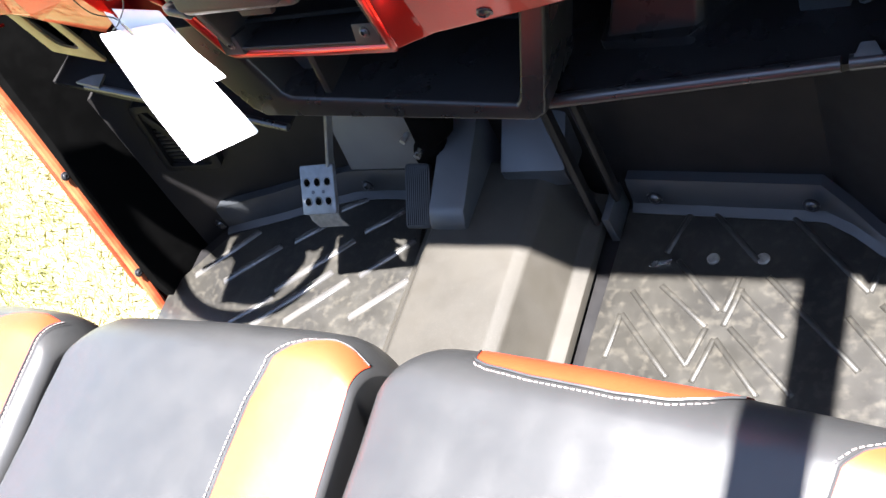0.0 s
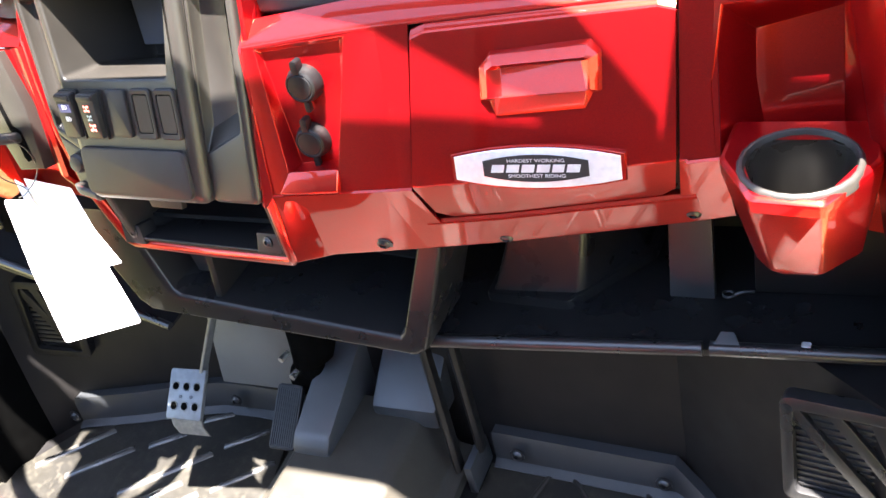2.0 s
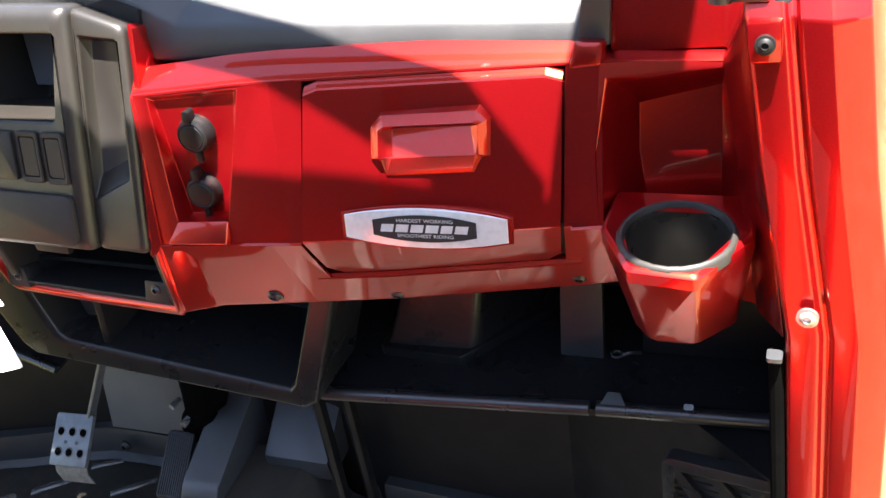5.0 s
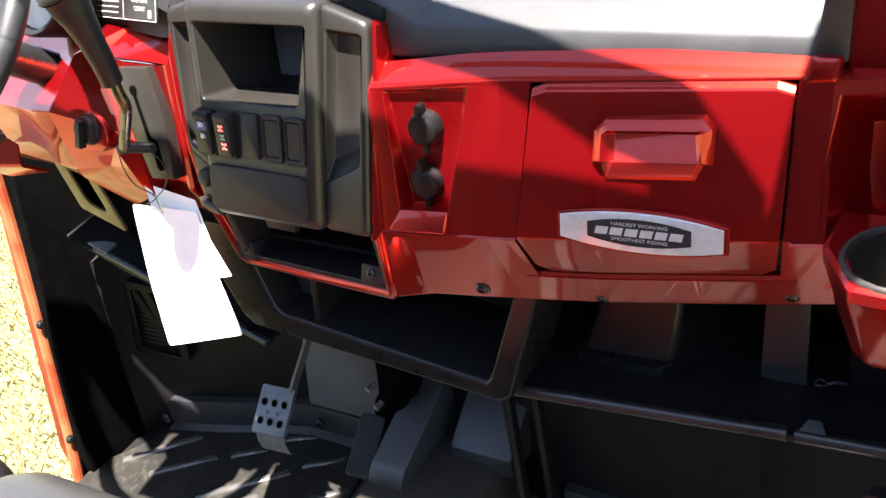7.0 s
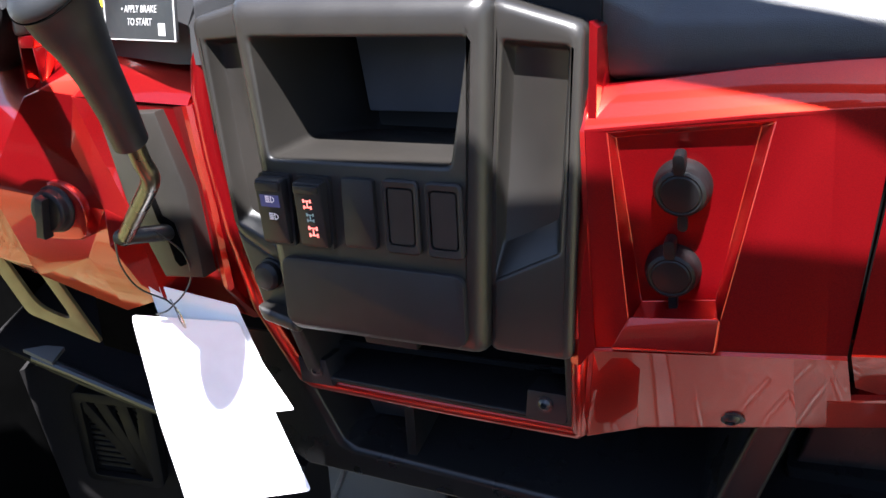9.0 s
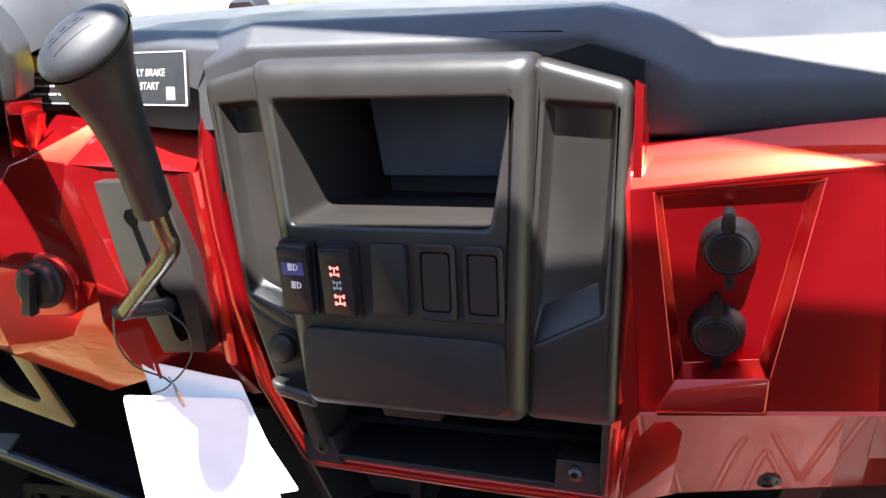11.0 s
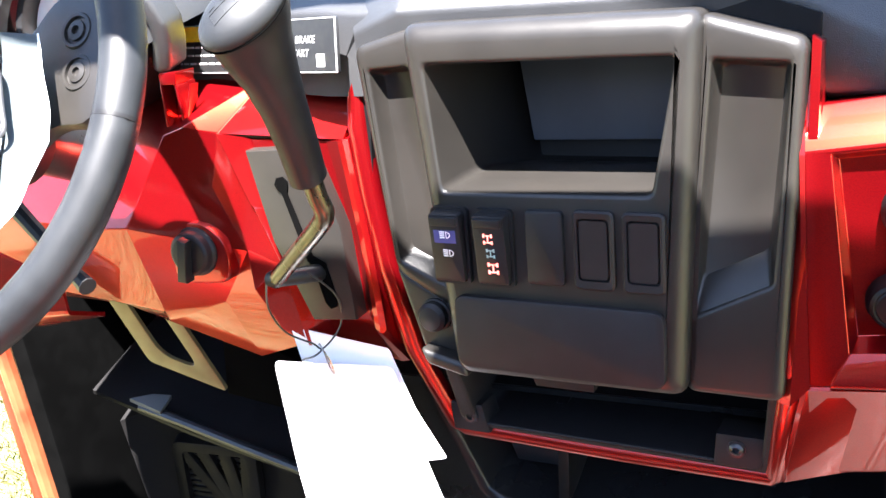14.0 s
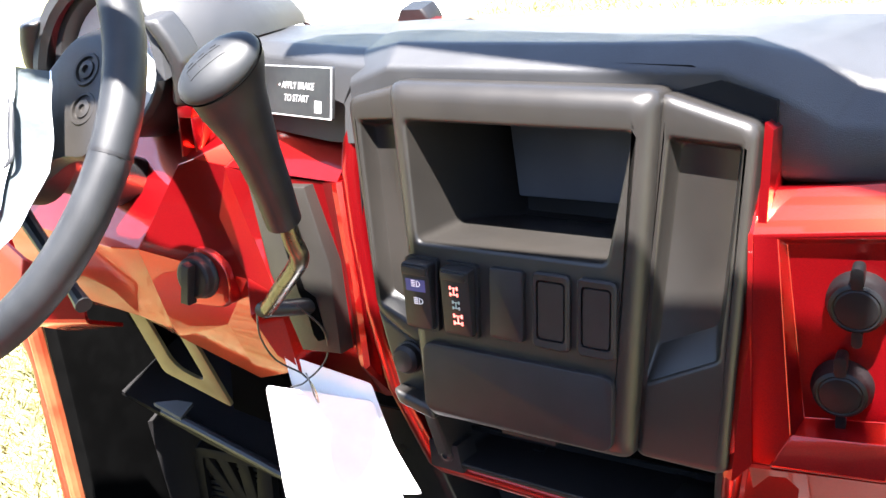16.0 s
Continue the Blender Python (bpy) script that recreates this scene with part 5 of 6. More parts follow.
# ---- right-hand post ----
post = thing("body_post", "glossy metallic red door post with bolts and a black edge seal", "body panel", kind="structure")
bm = bmesh.new()
loft(bm, [[Vector(p) for p in ((0.530, 1.03, 1.455), (0.552, 0.966, 1.520), (0.556, 0.964, 1.505), (0.583, 0.962, 1.246), (0.560, 0.995, 1.246))],
          [Vector(p) for p in ((0.530, 1.12, 1.455), (0.552, 1.12, 1.520), (0.570, 1.12, 1.505), (0.60, 1.12, 1.246), (0.560, 1.12, 1.246))]], True, True, True)
part("inner_post", bm, RED, post, bevel=0.003)
bm = bmesh.new()
prof = [(0.0, -0.010), (0.0, 0.002), (0.003, 0.006), (0.025, 0.009), (0.028, 0.0045), (0.0325, 0.0045), (0.0345, 0.009), (0.054, 0.013), (0.076, 0.004), (0.084, -0.03), (0.086, -0.12)]
loft(bm, [[Vector((x0 + u, y0 - w, z)) for u, w in prof] for x0, y0, z in ((0.549, 0.975, 1.538), (0.551, 0.962, 1.520), (0.5625, 0.957, 1.41), (0.5835, 0.955, 1.264), (0.590, 0.955, 1.06), (0.598, 0.955, 0.80), (0.60, 0.955, 0.55))], closed=False)
part("outer_skin", bm, RED, post, bevel=0.002, thick=0.004)
bm = bmesh.new()
prism(bm, local((0.553, 0.950, 1.497), (1, 0, 0), (0.1, 0.1, 1)), [(0.003, -0.003), (0.0225, -0.002), (0.022, 0.025), (0.001, 0.024)], -0.008, 0.006)
part("tab", bm, RED, post, bevel=0.002)
g = local((0.5655, 0.946, 1.508), (1, 0, 0), (0, 0.1, 1))
bolt(post, g, 0, 0, 0.003, 0.0048, DARK)
g = local((0.600, 0.943, 1.290), (1, -0.1, 0), (0, 0.1, 1))
bolt(post, g, 0, 0, 0.004, 0.0060, STEEL)
bm = bmesh.new()
tube(bm, [(0.578, 0.957, 1.238), (0.584, 0.955, 1.06), (0.588, 0.955, 0.62)], 0.0065, 10)
part("edge_seal", bm, UNLIT, post, "black rubber edge seal")
bm = bmesh.new()
prism(bm, local((0.577, 0.95, 1.2395), (1, 0, 0), (0, 1, 0)), rounded(-0.006, 0.006, -0.006, 0.006, 0.002), -0.002, 0.002)
part("seal_end", bm, GREY, post, "bright seal end")
# clamps at the foot of the roll cage
for x, mt, txt in ((0.536, GREY, "grey cage clamp"), (0.573, GREY, "grey cage clamp"), (0.5545, CAP_BLACK, "black cage foot")):
    bm = bmesh.new()
    if mt is GREY:
        tube(bm, [(x, 0.968, 1.526), (x, 0.972, 1.545), (x, 0.976, 1.575)], [0.0085, 0.0105, 0.0105], 14)
    else:
        block(bm, (x - 0.012, 0.958, 1.530), (x + 0.012, 0.99, 1.58))
    part("clamp", bm, mt, post, txt, bevel=0.002)

# red windscreen corner
corner = thing("cowl_corner", "metallic red corner panel beside the black cowl", "body panel", kind="structure")
bm = bmesh.new()
loft(bm, [[Vector(p) for p in ((0.4395, 1.0640, 1.444), (0.549, 1.0600, 1.450), (0.551, 1.0860, 1.539), (0.4425, 1.0780, 1.5225))],
          [Vector(p) for p in ((0.4395, 1.12, 1.436), (0.549, 1.12, 1.440), (0.551, 1.14, 1.525), (0.4425, 1.13, 1.510))]], True, True, True)
part("panel", bm, RED, corner, bevel=0.004)

# ---- black cowl over the dash ----
cowl = thing("cowl", "grained black plastic cowl on top of the dashboard, sunlit", "cowl")
bm = bmesh.new()
RIGHT = [(1.09, 1.43), (1.061, 1.450), (1.062, 1.459), (1.068, 1.471), (1.098, 1.489), (1.184, 1.494), (1.26, 1.455)]
HUMP = [(1.120, 1.476), (1.088, 1.480), (1.066, 1.488), (1.068, 1.508), (1.090, 1.518), (1.186, 1.499), (1.27, 1.455)]
cols = [([0.416] * 7, RIGHT), ([0.20] * 7, RIGHT), ([0.040, 0.036, 0.034, 0.036, 0.050, 0.130, 0.150], [(1.09, 1.42), (1.057, 1.444), (1.060, 1.460), (1.068, 1.474), (1.096, 1.491), (1.184, 1.495), (1.26, 1.455)]),
        ([0.004, 0.003, 0.001, 0.0, 0.006, 0.060, 0.09], [(1.09, 1.42), (1.060, 1.444), (1.0595, 1.470), (1.067, 1.497), (1.092, 1.509), (1.185, 1.498), (1.265, 1.455)]),
        ([-0.016, -0.018, -0.022, -0.026, -0.022, 0.020, 0.05], HUMP), ([-0.10] * 7, HUMP), ([-0.262] * 7, [(y + 0.002, z + 0.002) for y, z in HUMP]),
        ([-0.292, -0.294, -0.298, -0.302, -0.310, -0.33, -0.33], [(1.09, 1.43), (1.062, 1.452), (1.066, 1.470), (1.078, 1.494), (1.105, 1.508), (1.20, 1.4965), (1.28, 1.453)])]
loft(bm, [[Vector((x, y, z)) for x, (y, z) in zip(xs, sec)] for xs, sec in cols], closed=False)
part("main_cover", bm, COWL, cowl, bevel=0.0035, thick=0.004, segs=3)
bm = bmesh.new()
secs = [(-0.262, [(1.062, 1.452), (1.080, 1.505), (1.105, 1.513), (1.20, 1.498), (1.28, 1.455)]), (-0.300, [(1.064, 1.452), (1.086, 1.505), (1.105, 1.511), (1.20, 1.498), (1.28, 1.455)]), (-0.33, [(1.070, 1.450), (1.092, 1.506), (1.11, 1.511), (1.20, 1.497), (1.28, 1.455)]),
        (-0.50, [(1.125, 1.442), (1.148, 1.496), (1.16, 1.501), (1.23, 1.485), (1.31, 1.44)]), (-0.56, [(1.14, 1.438), (1.16, 1.49), (1.17, 1.498), (1.24, 1.48), (1.32, 1.44)])]
loft(bm, [[Vector((x, y, z)) for y, z in s] for x, s in secs], closed=False)
part("left_cover", bm, COWL, cowl, bevel=0.003, thick=0.004)
bm = bmesh.new()
cap_out = [(0.413, 1.0605, 1.452), (0.4265, 1.0735, 1.5345), (0.470, 1.078, 1.539), (0.553, 1.086, 1.555), (0.553, 1.085, 1.537), (0.4435, 1.0745, 1.5205), (0.4410, 1.060, 1.452)]
loft(bm, [[Vector((x, y + d, z - 0.25 * d)) for x, y, z in cap_out] for d in (0.0, 0.075)], True, True, True)
part("end_cap", bm, COWL, cowl, bevel=0.003)

# warning sticker on the cowl
st = thing("warning_label", "black and white printed warning label with a yellow field", "label")
S0 = local((-0.405, 1.0970, 1.4810), (-0.328 + 0.507, 1.074 - 1.137, 0.021), (0, 0.40, 0.92))


def S(a, b, c=0.0):
    return S0(1.14 * a, b, c)


bm = bmesh.new()
slab(bm, S, rounded(-0.093, 0.093, -0.0195, 0.0195, 0.002), 0.0, 0.0022, 0.0004)
part("card", bm, BLACKPRINT, st)
bm = bmesh.new()
prism(bm, S, [(0.006, -0.0176), (0.091, -0.0176), (0.091, 0.0176), (0.006, 0.0176)], 0.0020, 0.0026)
part("black_field", bm, BLACKPRINT, st)
for a, b, c, d in ((-0.0925, 0.0925, 0.0182, 0.0190), (-0.0925, 0.0925, -0.0190, -0.0182), (-0.0925, -0.0917, -0.0182, 0.0182), (0.0917, 0.0925, -0.0182, 0.0182), (0.0046, 0.0056, -0.0178, 0.0178)):
    bm = bmesh.new()
    prism(bm, S, [(a, c), (b, c), (b, d), (a, d)], 0.0022, 0.0029)
    part("border", bm, PRINT, st)
bm = bmesh.new()
prism(bm, S, [(-0.0915, 0.006), (0.004, 0.006), (0.004, 0.018), (-0.0915, 0.018)], 0.0020, 0.0026)
part("yellow_field", bm, YELLOW, st)
bm = bmesh.new()
prism(bm, S, [(-0.0915, -0.018), (0.004, -0.018), (0.004, 0.005), (-0.0915, 0.005)], 0.0020, 0.0026)
part("text_field", bm, BLACKPRINT, st)
words = random.Random(8)
for b in (0.0020, -0.0045, -0.0110):
    a = -0.087
    while a < -0.010:
        n = words.uniform(0.004, 0.013)
        bm = bmesh.new()
        prism(bm, S, [(a, b - 0.0012), (min(a + n, -0.003), b - 0.0012), (min(a + n, -0.003), b + 0.0004), (a, b + 0.0004)], 0.0025, 0.0029)
        part("text_bar", bm, PRINT, st)
        a += n + 0.0022
for text, a, y in (("\u2022 APPLY BRAKE", 0.050, 0.0040), ("TO START", 0.050, -0.0055)):
    lettering(text, S, a, y, 0.0029, 0.0076, PRINT, st, slant=0.15)
bm = bmesh.new()
prism(bm, S, [(0.073, -0.0150), (0.081, -0.0150), (0.081, -0.0060), (0.073, -0.0060)], 0.0026, 0.0029)
part("print_block", bm, PRINT, st, "pale printed block")

# ---- bonnet ----
hood = thing("hood", "metallic red bonnet ahead of the black cowl", "bonnet")
bm = bmesh.new()
secs = [(x, [(1.15, 1.42 + e), (1.26, 1.454 + e), (1.37, 1.441 + e), (1.47, 1.405 + e), (1.60, 1.35 + e), (1.85, 1.24 + e), (1.95, 1.1)]) for x, e in ((0.60, -0.03), (0.45, -0.008), (0.1, 0.0), (-0.4, 0.0), (-0.72, -0.01), (-0.86, -0.04))]
loft(bm, [[Vector((x, y, z)) for y, z in s] for x, s in secs], closed=False)
part("skin", bm, RED, hood, thick=0.004)
for x, kind in ((-0.418, "block"), (0.243, "cone")):
    bm = bmesh.new()
    if kind == "block":
        flatz = lambda a, b, c=0.0: Vector((x + a, 1.37 + b, 1.436 + c))
        lofted = [[flatz(a, b, c) for a, b in rounded(-h, h, -0.014, 0.014, 0.004)] for h, c in ((0.021, 0.0), (0.019, 0.008), (0.014, 0.016), (0.0125, 0.0172))]
        loft(bm, lofted, True, True, True)
        part("hood_latch", bm, RUBBER, hood, "black rubber bonnet latch")
    else:
        loft(bm, [[Vector((x + a, 1.37 + b, z)) for a, b in circle(0, 0, r, 18)] for r, z in ((0.0195, 1.436), (0.0195, 1.445), (0.0175, 1.447))], True, True, True)
        seat_ = part("latch_base", bm, RED, hood)
        bm = bmesh.new()
        loft(bm, [[Vector((x + a, 1.37 + b, z)) for a, b in circle(0, 0, r, 18)] for r, z in ((0.0120, 1.445), (0.0112, 1.455), (0.0080, 1.467), (0.0055, 1.469))], True, True, True)
        part("hood_latch", bm, RUBBER, hood, "black rubber bonnet latch")

# ---- driver's dashboard ----
L = local((-0.466, 1.031, 1.338), (1, 0, 0), (0, 0.27, 0.963))
ddash = thing("dashboard", "glossy metallic red faceted driver's dashboard with the ignition switch", "dashboard")


def facets(rows, name, mat_, parent, bevel=0.002, thick=0.004):
    bm = bmesh.new()
    loft(bm, [[L(*p) for p in r] for r in rows], closed=False)
    return part(name, bm, mat_, parent, bevel=bevel, thick=thick, angle=18)


def panels(name, verts, faces, mat_, parent, bevel=0.002, thick=0.004):
    """A faceted moulding from named corners and the corners of each facet."""
    bm = bmesh.new()
    vs = {k: bm.verts.new(L(*p)) for k, p in verts.items()}
    for f_ in faces:
        bm.faces.new([vs[k] for k in f_.split()])
    return part(name, bm, mat_, parent, bevel=bevel, thick=thick, angle=18)


panels("main_skin", {
    "t0": (-0.30, 0.130, -0.12), "t1": (-0.10, 0.132, -0.090), "t2": (0.0, 0.134, -0.060), "t3": (0.06, 0.130, -0.040), "t4": (0.155, 0.116, -0.014),
    "f0": (-0.30, 0.085, -0.070), "f1": (-0.090, 0.082, -0.030), "a0": (-0.0207, 0.094, -0.004), "a": (0.0068, 0.1019, 0.006), "k1": (0.0318, 0.0944, -0.004), "i": (0.143, 0.0872, -0.004),
    "g0": (-0.30, 0.02, -0.030), "c": (-0.079, 0.025, 0.031), "b": (-0.050, 0.0245, 0.027), "m": (0.016, 0.050, -0.006), "n": (0.0441, -0.0005, 0.0), "k2": (0.0749, -0.0126, 0.0),
    "h0": (-0.30, -0.05, -0.040), "e": (-0.125, -0.066, -0.032), "d": (-0.060, -0.0608, -0.007), "f": (0.0047, -0.0495, -0.012), "n2": (0.0534, -0.0282, 0.012),
    "r": (0.0581, -0.0706, -0.010), "p": (0.0807, -0.0815, -0.010), "u0": (-0.30, -0.07, -0.060), "u1": (-0.125, -0.075, -0.050), "u2": (-0.0757, -0.0796, -0.030), "u3": (0.0094, -0.1119, -0.040),
    "x1": (-0.08, -0.07, -0.10), "x3": (0.06, -0.10, -0.10)},
    ["t0 t1 f1 f0", "t1 t2 a0 f1", "t2 t3 a a0", "t3 k1 a", "t3 t4 i k1", "f0 f1 c g0", "f1 a0 b c", "a0 a m b", "a k1 m", "k1 k2 n m", "b m n", "g0 c e h0", "c b d e", "b n f d",
     "n n2 r f", "n k2 n2", "n2 k2 p r", "d f u3 u2", "f r u3", "r p u3", "e d u2 u1", "h0 e u1 u0", "u2 u3 x3 x1", "u3 p x3"], RED, ddash, 0.0011)
facets([[(0.0318, 0.0944, -0.004), (0.060, 0.0890, -0.010), (0.128, 0.0860, -0.010), (0.143, 0.0872, -0.004), (0.154, 0.094, -0.022)],
        [(0.0550, 0.0360, -0.002), (0.072, 0.0300, -0.014), (0.138, 0.0120, -0.014), (0.150, 0.0100, -0.004), (0.153, 0.010, -0.034)],
        [(0.0749, -0.0126, 0.0), (0.096, -0.0400, -0.016), (0.142, -0.0520, -0.016), (0.150, -0.0660, -0.010), (0.149, -0.066, -0.045)],
        [(0.0807, -0.0815, -0.010), (0.100, -0.0900, -0.030), (0.142, -0.1000, -0.040), (0.150, -0.1050, -0.045), (0.152, -0.11, -0.07)]], "shifter_skin", RED, ddash)
facets([[(-0.30, 0.03, 0.00), (-0.21, 0.00, 0.02), (-0.150, -0.03, 0.01)], [(-0.32, -0.055, 0.01), (-0.22, -0.060, 0.03), (-0.150, -0.058, 0.01)],
        [(-0.32, -0.085, -0.03), (-0.22, -0.085, -0.02), (-0.150, -0.075, -0.03)]], "end_skin", RED, ddash)
# ignition
bm = bmesh.new()
slab(bm, L, soft([(-0.026, -0.027), (0.030, -0.026), (0.034, 0.008), (0.010, 0.028), (-0.020, 0.024)], 0.014), -0.010, 0.0105, 0.004)
part("ignition_seat", bm, RED, ddash)
bm = bmesh.new()
loft(bm, [[L(a, b, z) for a, b in circle(0.002, 0.002, r, 28)] for r, z in ((0.0205, 0.004), (0.0205, 0.0125), (0.0185, 0.0140), (0.0180, 0.0200), (0.0155, 0.0220))], True, False, True)
ign = part("ignition_switch", bm, RUBBER, ddash, "black rotary ignition switch", bevel=0.001)
bm = bmesh.new()
slab(bm, L, [(-0.0065, -0.0185), (0.0020, -0.0195), (0.0085, 0.0150), (0.0010, 0.0175)], 0.019, 0.030, 0.002)
part("key_grip", bm, RUBBER, ign)
# shifter plate
bm = bmesh.new()
slab(bm, L, [(0.062, 0.082), (0.118, 0.084), (0.136, 0.022), (0.138, -0.052), (0.100, -0.054), (0.074, 0.010)], -0.012, 0.006, 0.002)
plate = part("shifter_plate", bm, SATIN, ddash, "dark grey slotted shifter plate")
# raised black plate; shade inside the gate is put into its colour
bm = bmesh.new()
prism(bm, L, [(0.0960, 0.0530), (0.0965, 0.0580), (0.0925, 0.0620), (0.0870, 0.0610), (0.0845, 0.0560), (0.0870, 0.0510), (0.0900, 0.0490), (0.1035, -0.0040), (0.1085, -0.0120), (0.1140, -0.0380), (0.1180, -0.0430), (0.1235, -0.0410),
             (0.1250, -0.0360), (0.1190, -0.0060), (0.1085, 0.0000), (0.0945, 0.0490)], 0.0055, 0.0072)
part("slot", bm, UNLIT, plate, "black plate in place of the open shifter gate")

# red band round the console
band = thing("console_surround", "metallic red moulding round the centre console", "trim")
path = [(0.150, 0.138, -0.050), (0.152, 0.10, -0.036), (0.147, -0.05, -0.030), (0.131, -0.146, -0.074), (0.127, -0.151, -0.078), (0.02, -0.155, -0.085), (-0.116, -0.157, -0.092), (-0.124, -0.152, -0.090), (-0.142, -0.080, -0.064), (-0.149, -0.01, -0.048), (-0.156, 0.05, -0.044), (-0.159, 0.10, -0.042), (-0.158, 0.148, -0.048)]
bm = bmesh.new()
tube(bm, [C(u, v, w + 0.005) for u, v, w in path], 0.0086, 14)
part("moulding", bm, RED, band)
bm = bmesh.new()
loft(bm, [[C(-0.158, 0.150, -0.036), C(-0.150, 0.0, -0.046), C(-0.142, -0.080, -0.062)],
          [L(0.156, 0.110, -0.02), L(0.152, 0.0, -0.02), L(0.144, -0.085, -0.03)]], closed=False)
part("inner_cheek", bm, RED, band, thick=0.003)
bm = bmesh.new()
loft(bm, [[C(0.149, 0.088, -0.028), C(0.145, 0.0, -0.022), C(0.141, -0.072, -0.024)], [C(0.154, 0.086, -0.024), C(0.151, 0.0, -0.018), C(0.147, -0.072, -0.020)],
          [P(-0.199, 0.084, -0.010), P(-0.199, 0.0, -0.001), P(-0.199, -0.08, -0.001)]], closed=False)
prism(bm, C, [(0.1525, 0.060), (0.1580, 0.060), (0.1595, 0.150), (0.1545, 0.154)], -0.070, -0.020)
part("outer_cheek", bm, RED, band, thick=0.003)

# brass-coloured latch bracket below the dash
br = thing("bracket", "brass-coloured steel bracket with an oblong hole below the dash", "bracket")
K = local((-0.580, 1.058, 1.210), (0.10, 0.0, -0.038), (-0.03, 0.0, 0.10))
bm = bmesh.new()
ko = [(-0.020, -0.036), (0.066, -0.036), (0.004, 0.055), (-0.082, 0.060)]
ki = [(-0.006, -0.020), (0.036, -0.020), (-0.010, 0.048), (-0.052, 0.050)]
loft(bm, [[K(u, v, -0.004) for u, v in soft(ko, 0.006)], [K(u, v, 0.0) for u, v in soft(ko, 0.006)], [K(u, v, 0.0) for u, v in soft(ki, 0.016)], [K(u, v, -0.004) for u, v in soft(ki, 0.016)]])
part("plate", bm, KHAKI, br, bevel=0.0008)
# guard coloured lightless black, so no grass or sky shows in it
bm = bmesh.new()
prism(bm, K, [(0.062, -0.046), (0.16, -0.030), (0.15, 0.03), (0.056, 0.05)], -0.02, -0.006)
part("guard", bm, UNLIT, br, "black guard behind the bracket", bevel=0.002)

# ---- gauge behind the wheel ----
gauge = thing("gauge_cluster", "round instrument in a grey hooded pod behind the steering wheel", "instrument")
G = local((-0.556, 1.100, 1.503), (1, 0, 0), (0, 0.40, 0.9))
bm = bmesh.new()
loft(bm, [[G(a, b, z) for a, b in circle(0, 0, r, 32)] for r, z in ((0.066, -0.06), (0.066, 0.012), (0.063, 0.018), (0.058, 0.016), (0.056, 0.0))], True, True, True)
part("bezel", bm, RUBBER, gauge, bevel=0.001)
bm = bmesh.new()
disc(bm, G, 0, 0, 0.0558, 0.0, 0.002, 32)
face = part("dial", bm, DIAL, gauge, "pale dial face")
bm = bmesh.new()
disc(bm, G, 0.012, -0.014, 0.006, 0.002, 0.012, 16, 0.001)
part("trip_knob", bm, RUBBER, face)
bm = bmesh.new()
prism(bm, G, [(-0.02, -0.01), (0.015, 0.012), (0.013, 0.015), (-0.022, -0.007)], 0.003, 0.004)
part("needle", bm, ICON_RED, face)
bm = bmesh.new()
a0 = [math.pi * k / 16 for k in range(17)]


def arch(y, rx, z0, h, dy=0.0):
    return [Vector((-0.556 + rx * math.cos(a), y + dy * math.sin(a), z0 + h * math.sin(a))) for a in a0]


loft(bm, [arch(1.072, 0.068, 1.500, 0.068, 0.03), arch(1.066, 0.072, 1.500, 0.074, 0.03), arch(1.068, 0.080, 1.500, 0.082, 0.03), arch(1.09, 0.086, 1.502, 0.084, 0.03), arch(1.15, 0.112, 1.505, 0.072),
          arch(1.25, 0.088, 1.481, 0.052), arch(1.33, 0.03, 1.45, 0.02)], closed=False)
part("hood", bm, COWL, gauge, "grey instrument hood", thick=0.004, angle=50)
for s in (1, -1):
    bm = bmesh.new()
    loft(bm, [[Vector((-0.556 + s * (c + d), y, z)) for d, y in ((0.0, 1.080), (0.009, 1.073), (0.020, 1.076), (0.021, 1.100), (0.0, 1.100))] for c, z in ((0.062, 1.548), (0.072, 1.530), (0.077, 1.512), (0.074, 1.494), (0.066, 1.474))], True, True, True)
    part("hood_leg", bm, COWL, gauge, bevel=0.004, segs=3, angle=60)

# ---- steering wheel ----
wheel = thing("steering_wheel", "black grained rubber steering wheel with bolted spokes", "steering wheel")
W = local((-0.512, 0.890, 1.520), (1, 0.0, 0), (0, 0.70, 0.714))
bm = bmesh.new()
WR, WU, WV, WW = 0.178, -0.046, 0.024, -0.022      # rim radius, centre and depth on the plane W
pts = [W(WU + WR * math.cos(t), WV + WR * math.sin(t), WW) for t in [2 * math.pi * k / 64 for k in range(64)]]
tube(bm, pts, 0.0146, 16, close=True)
rim_ob = part("rim", bm, GRIP, wheel, angle=60)
for a in (-3.5, 183.5):
    t = radians(a)
    bm = bmesh.new()
    c0 = W(WU + WR * math.cos(t), WV + WR * math.sin(t), WW)
    d = Vector(W(-math.sin(t), math.cos(t)) - W(0, 0))
    tube(bm, [c0 - d * 0.0012, c0 + d * 0.0012], 0.0150, 14)
    part("seam", bm, RUBBER, rim_ob)
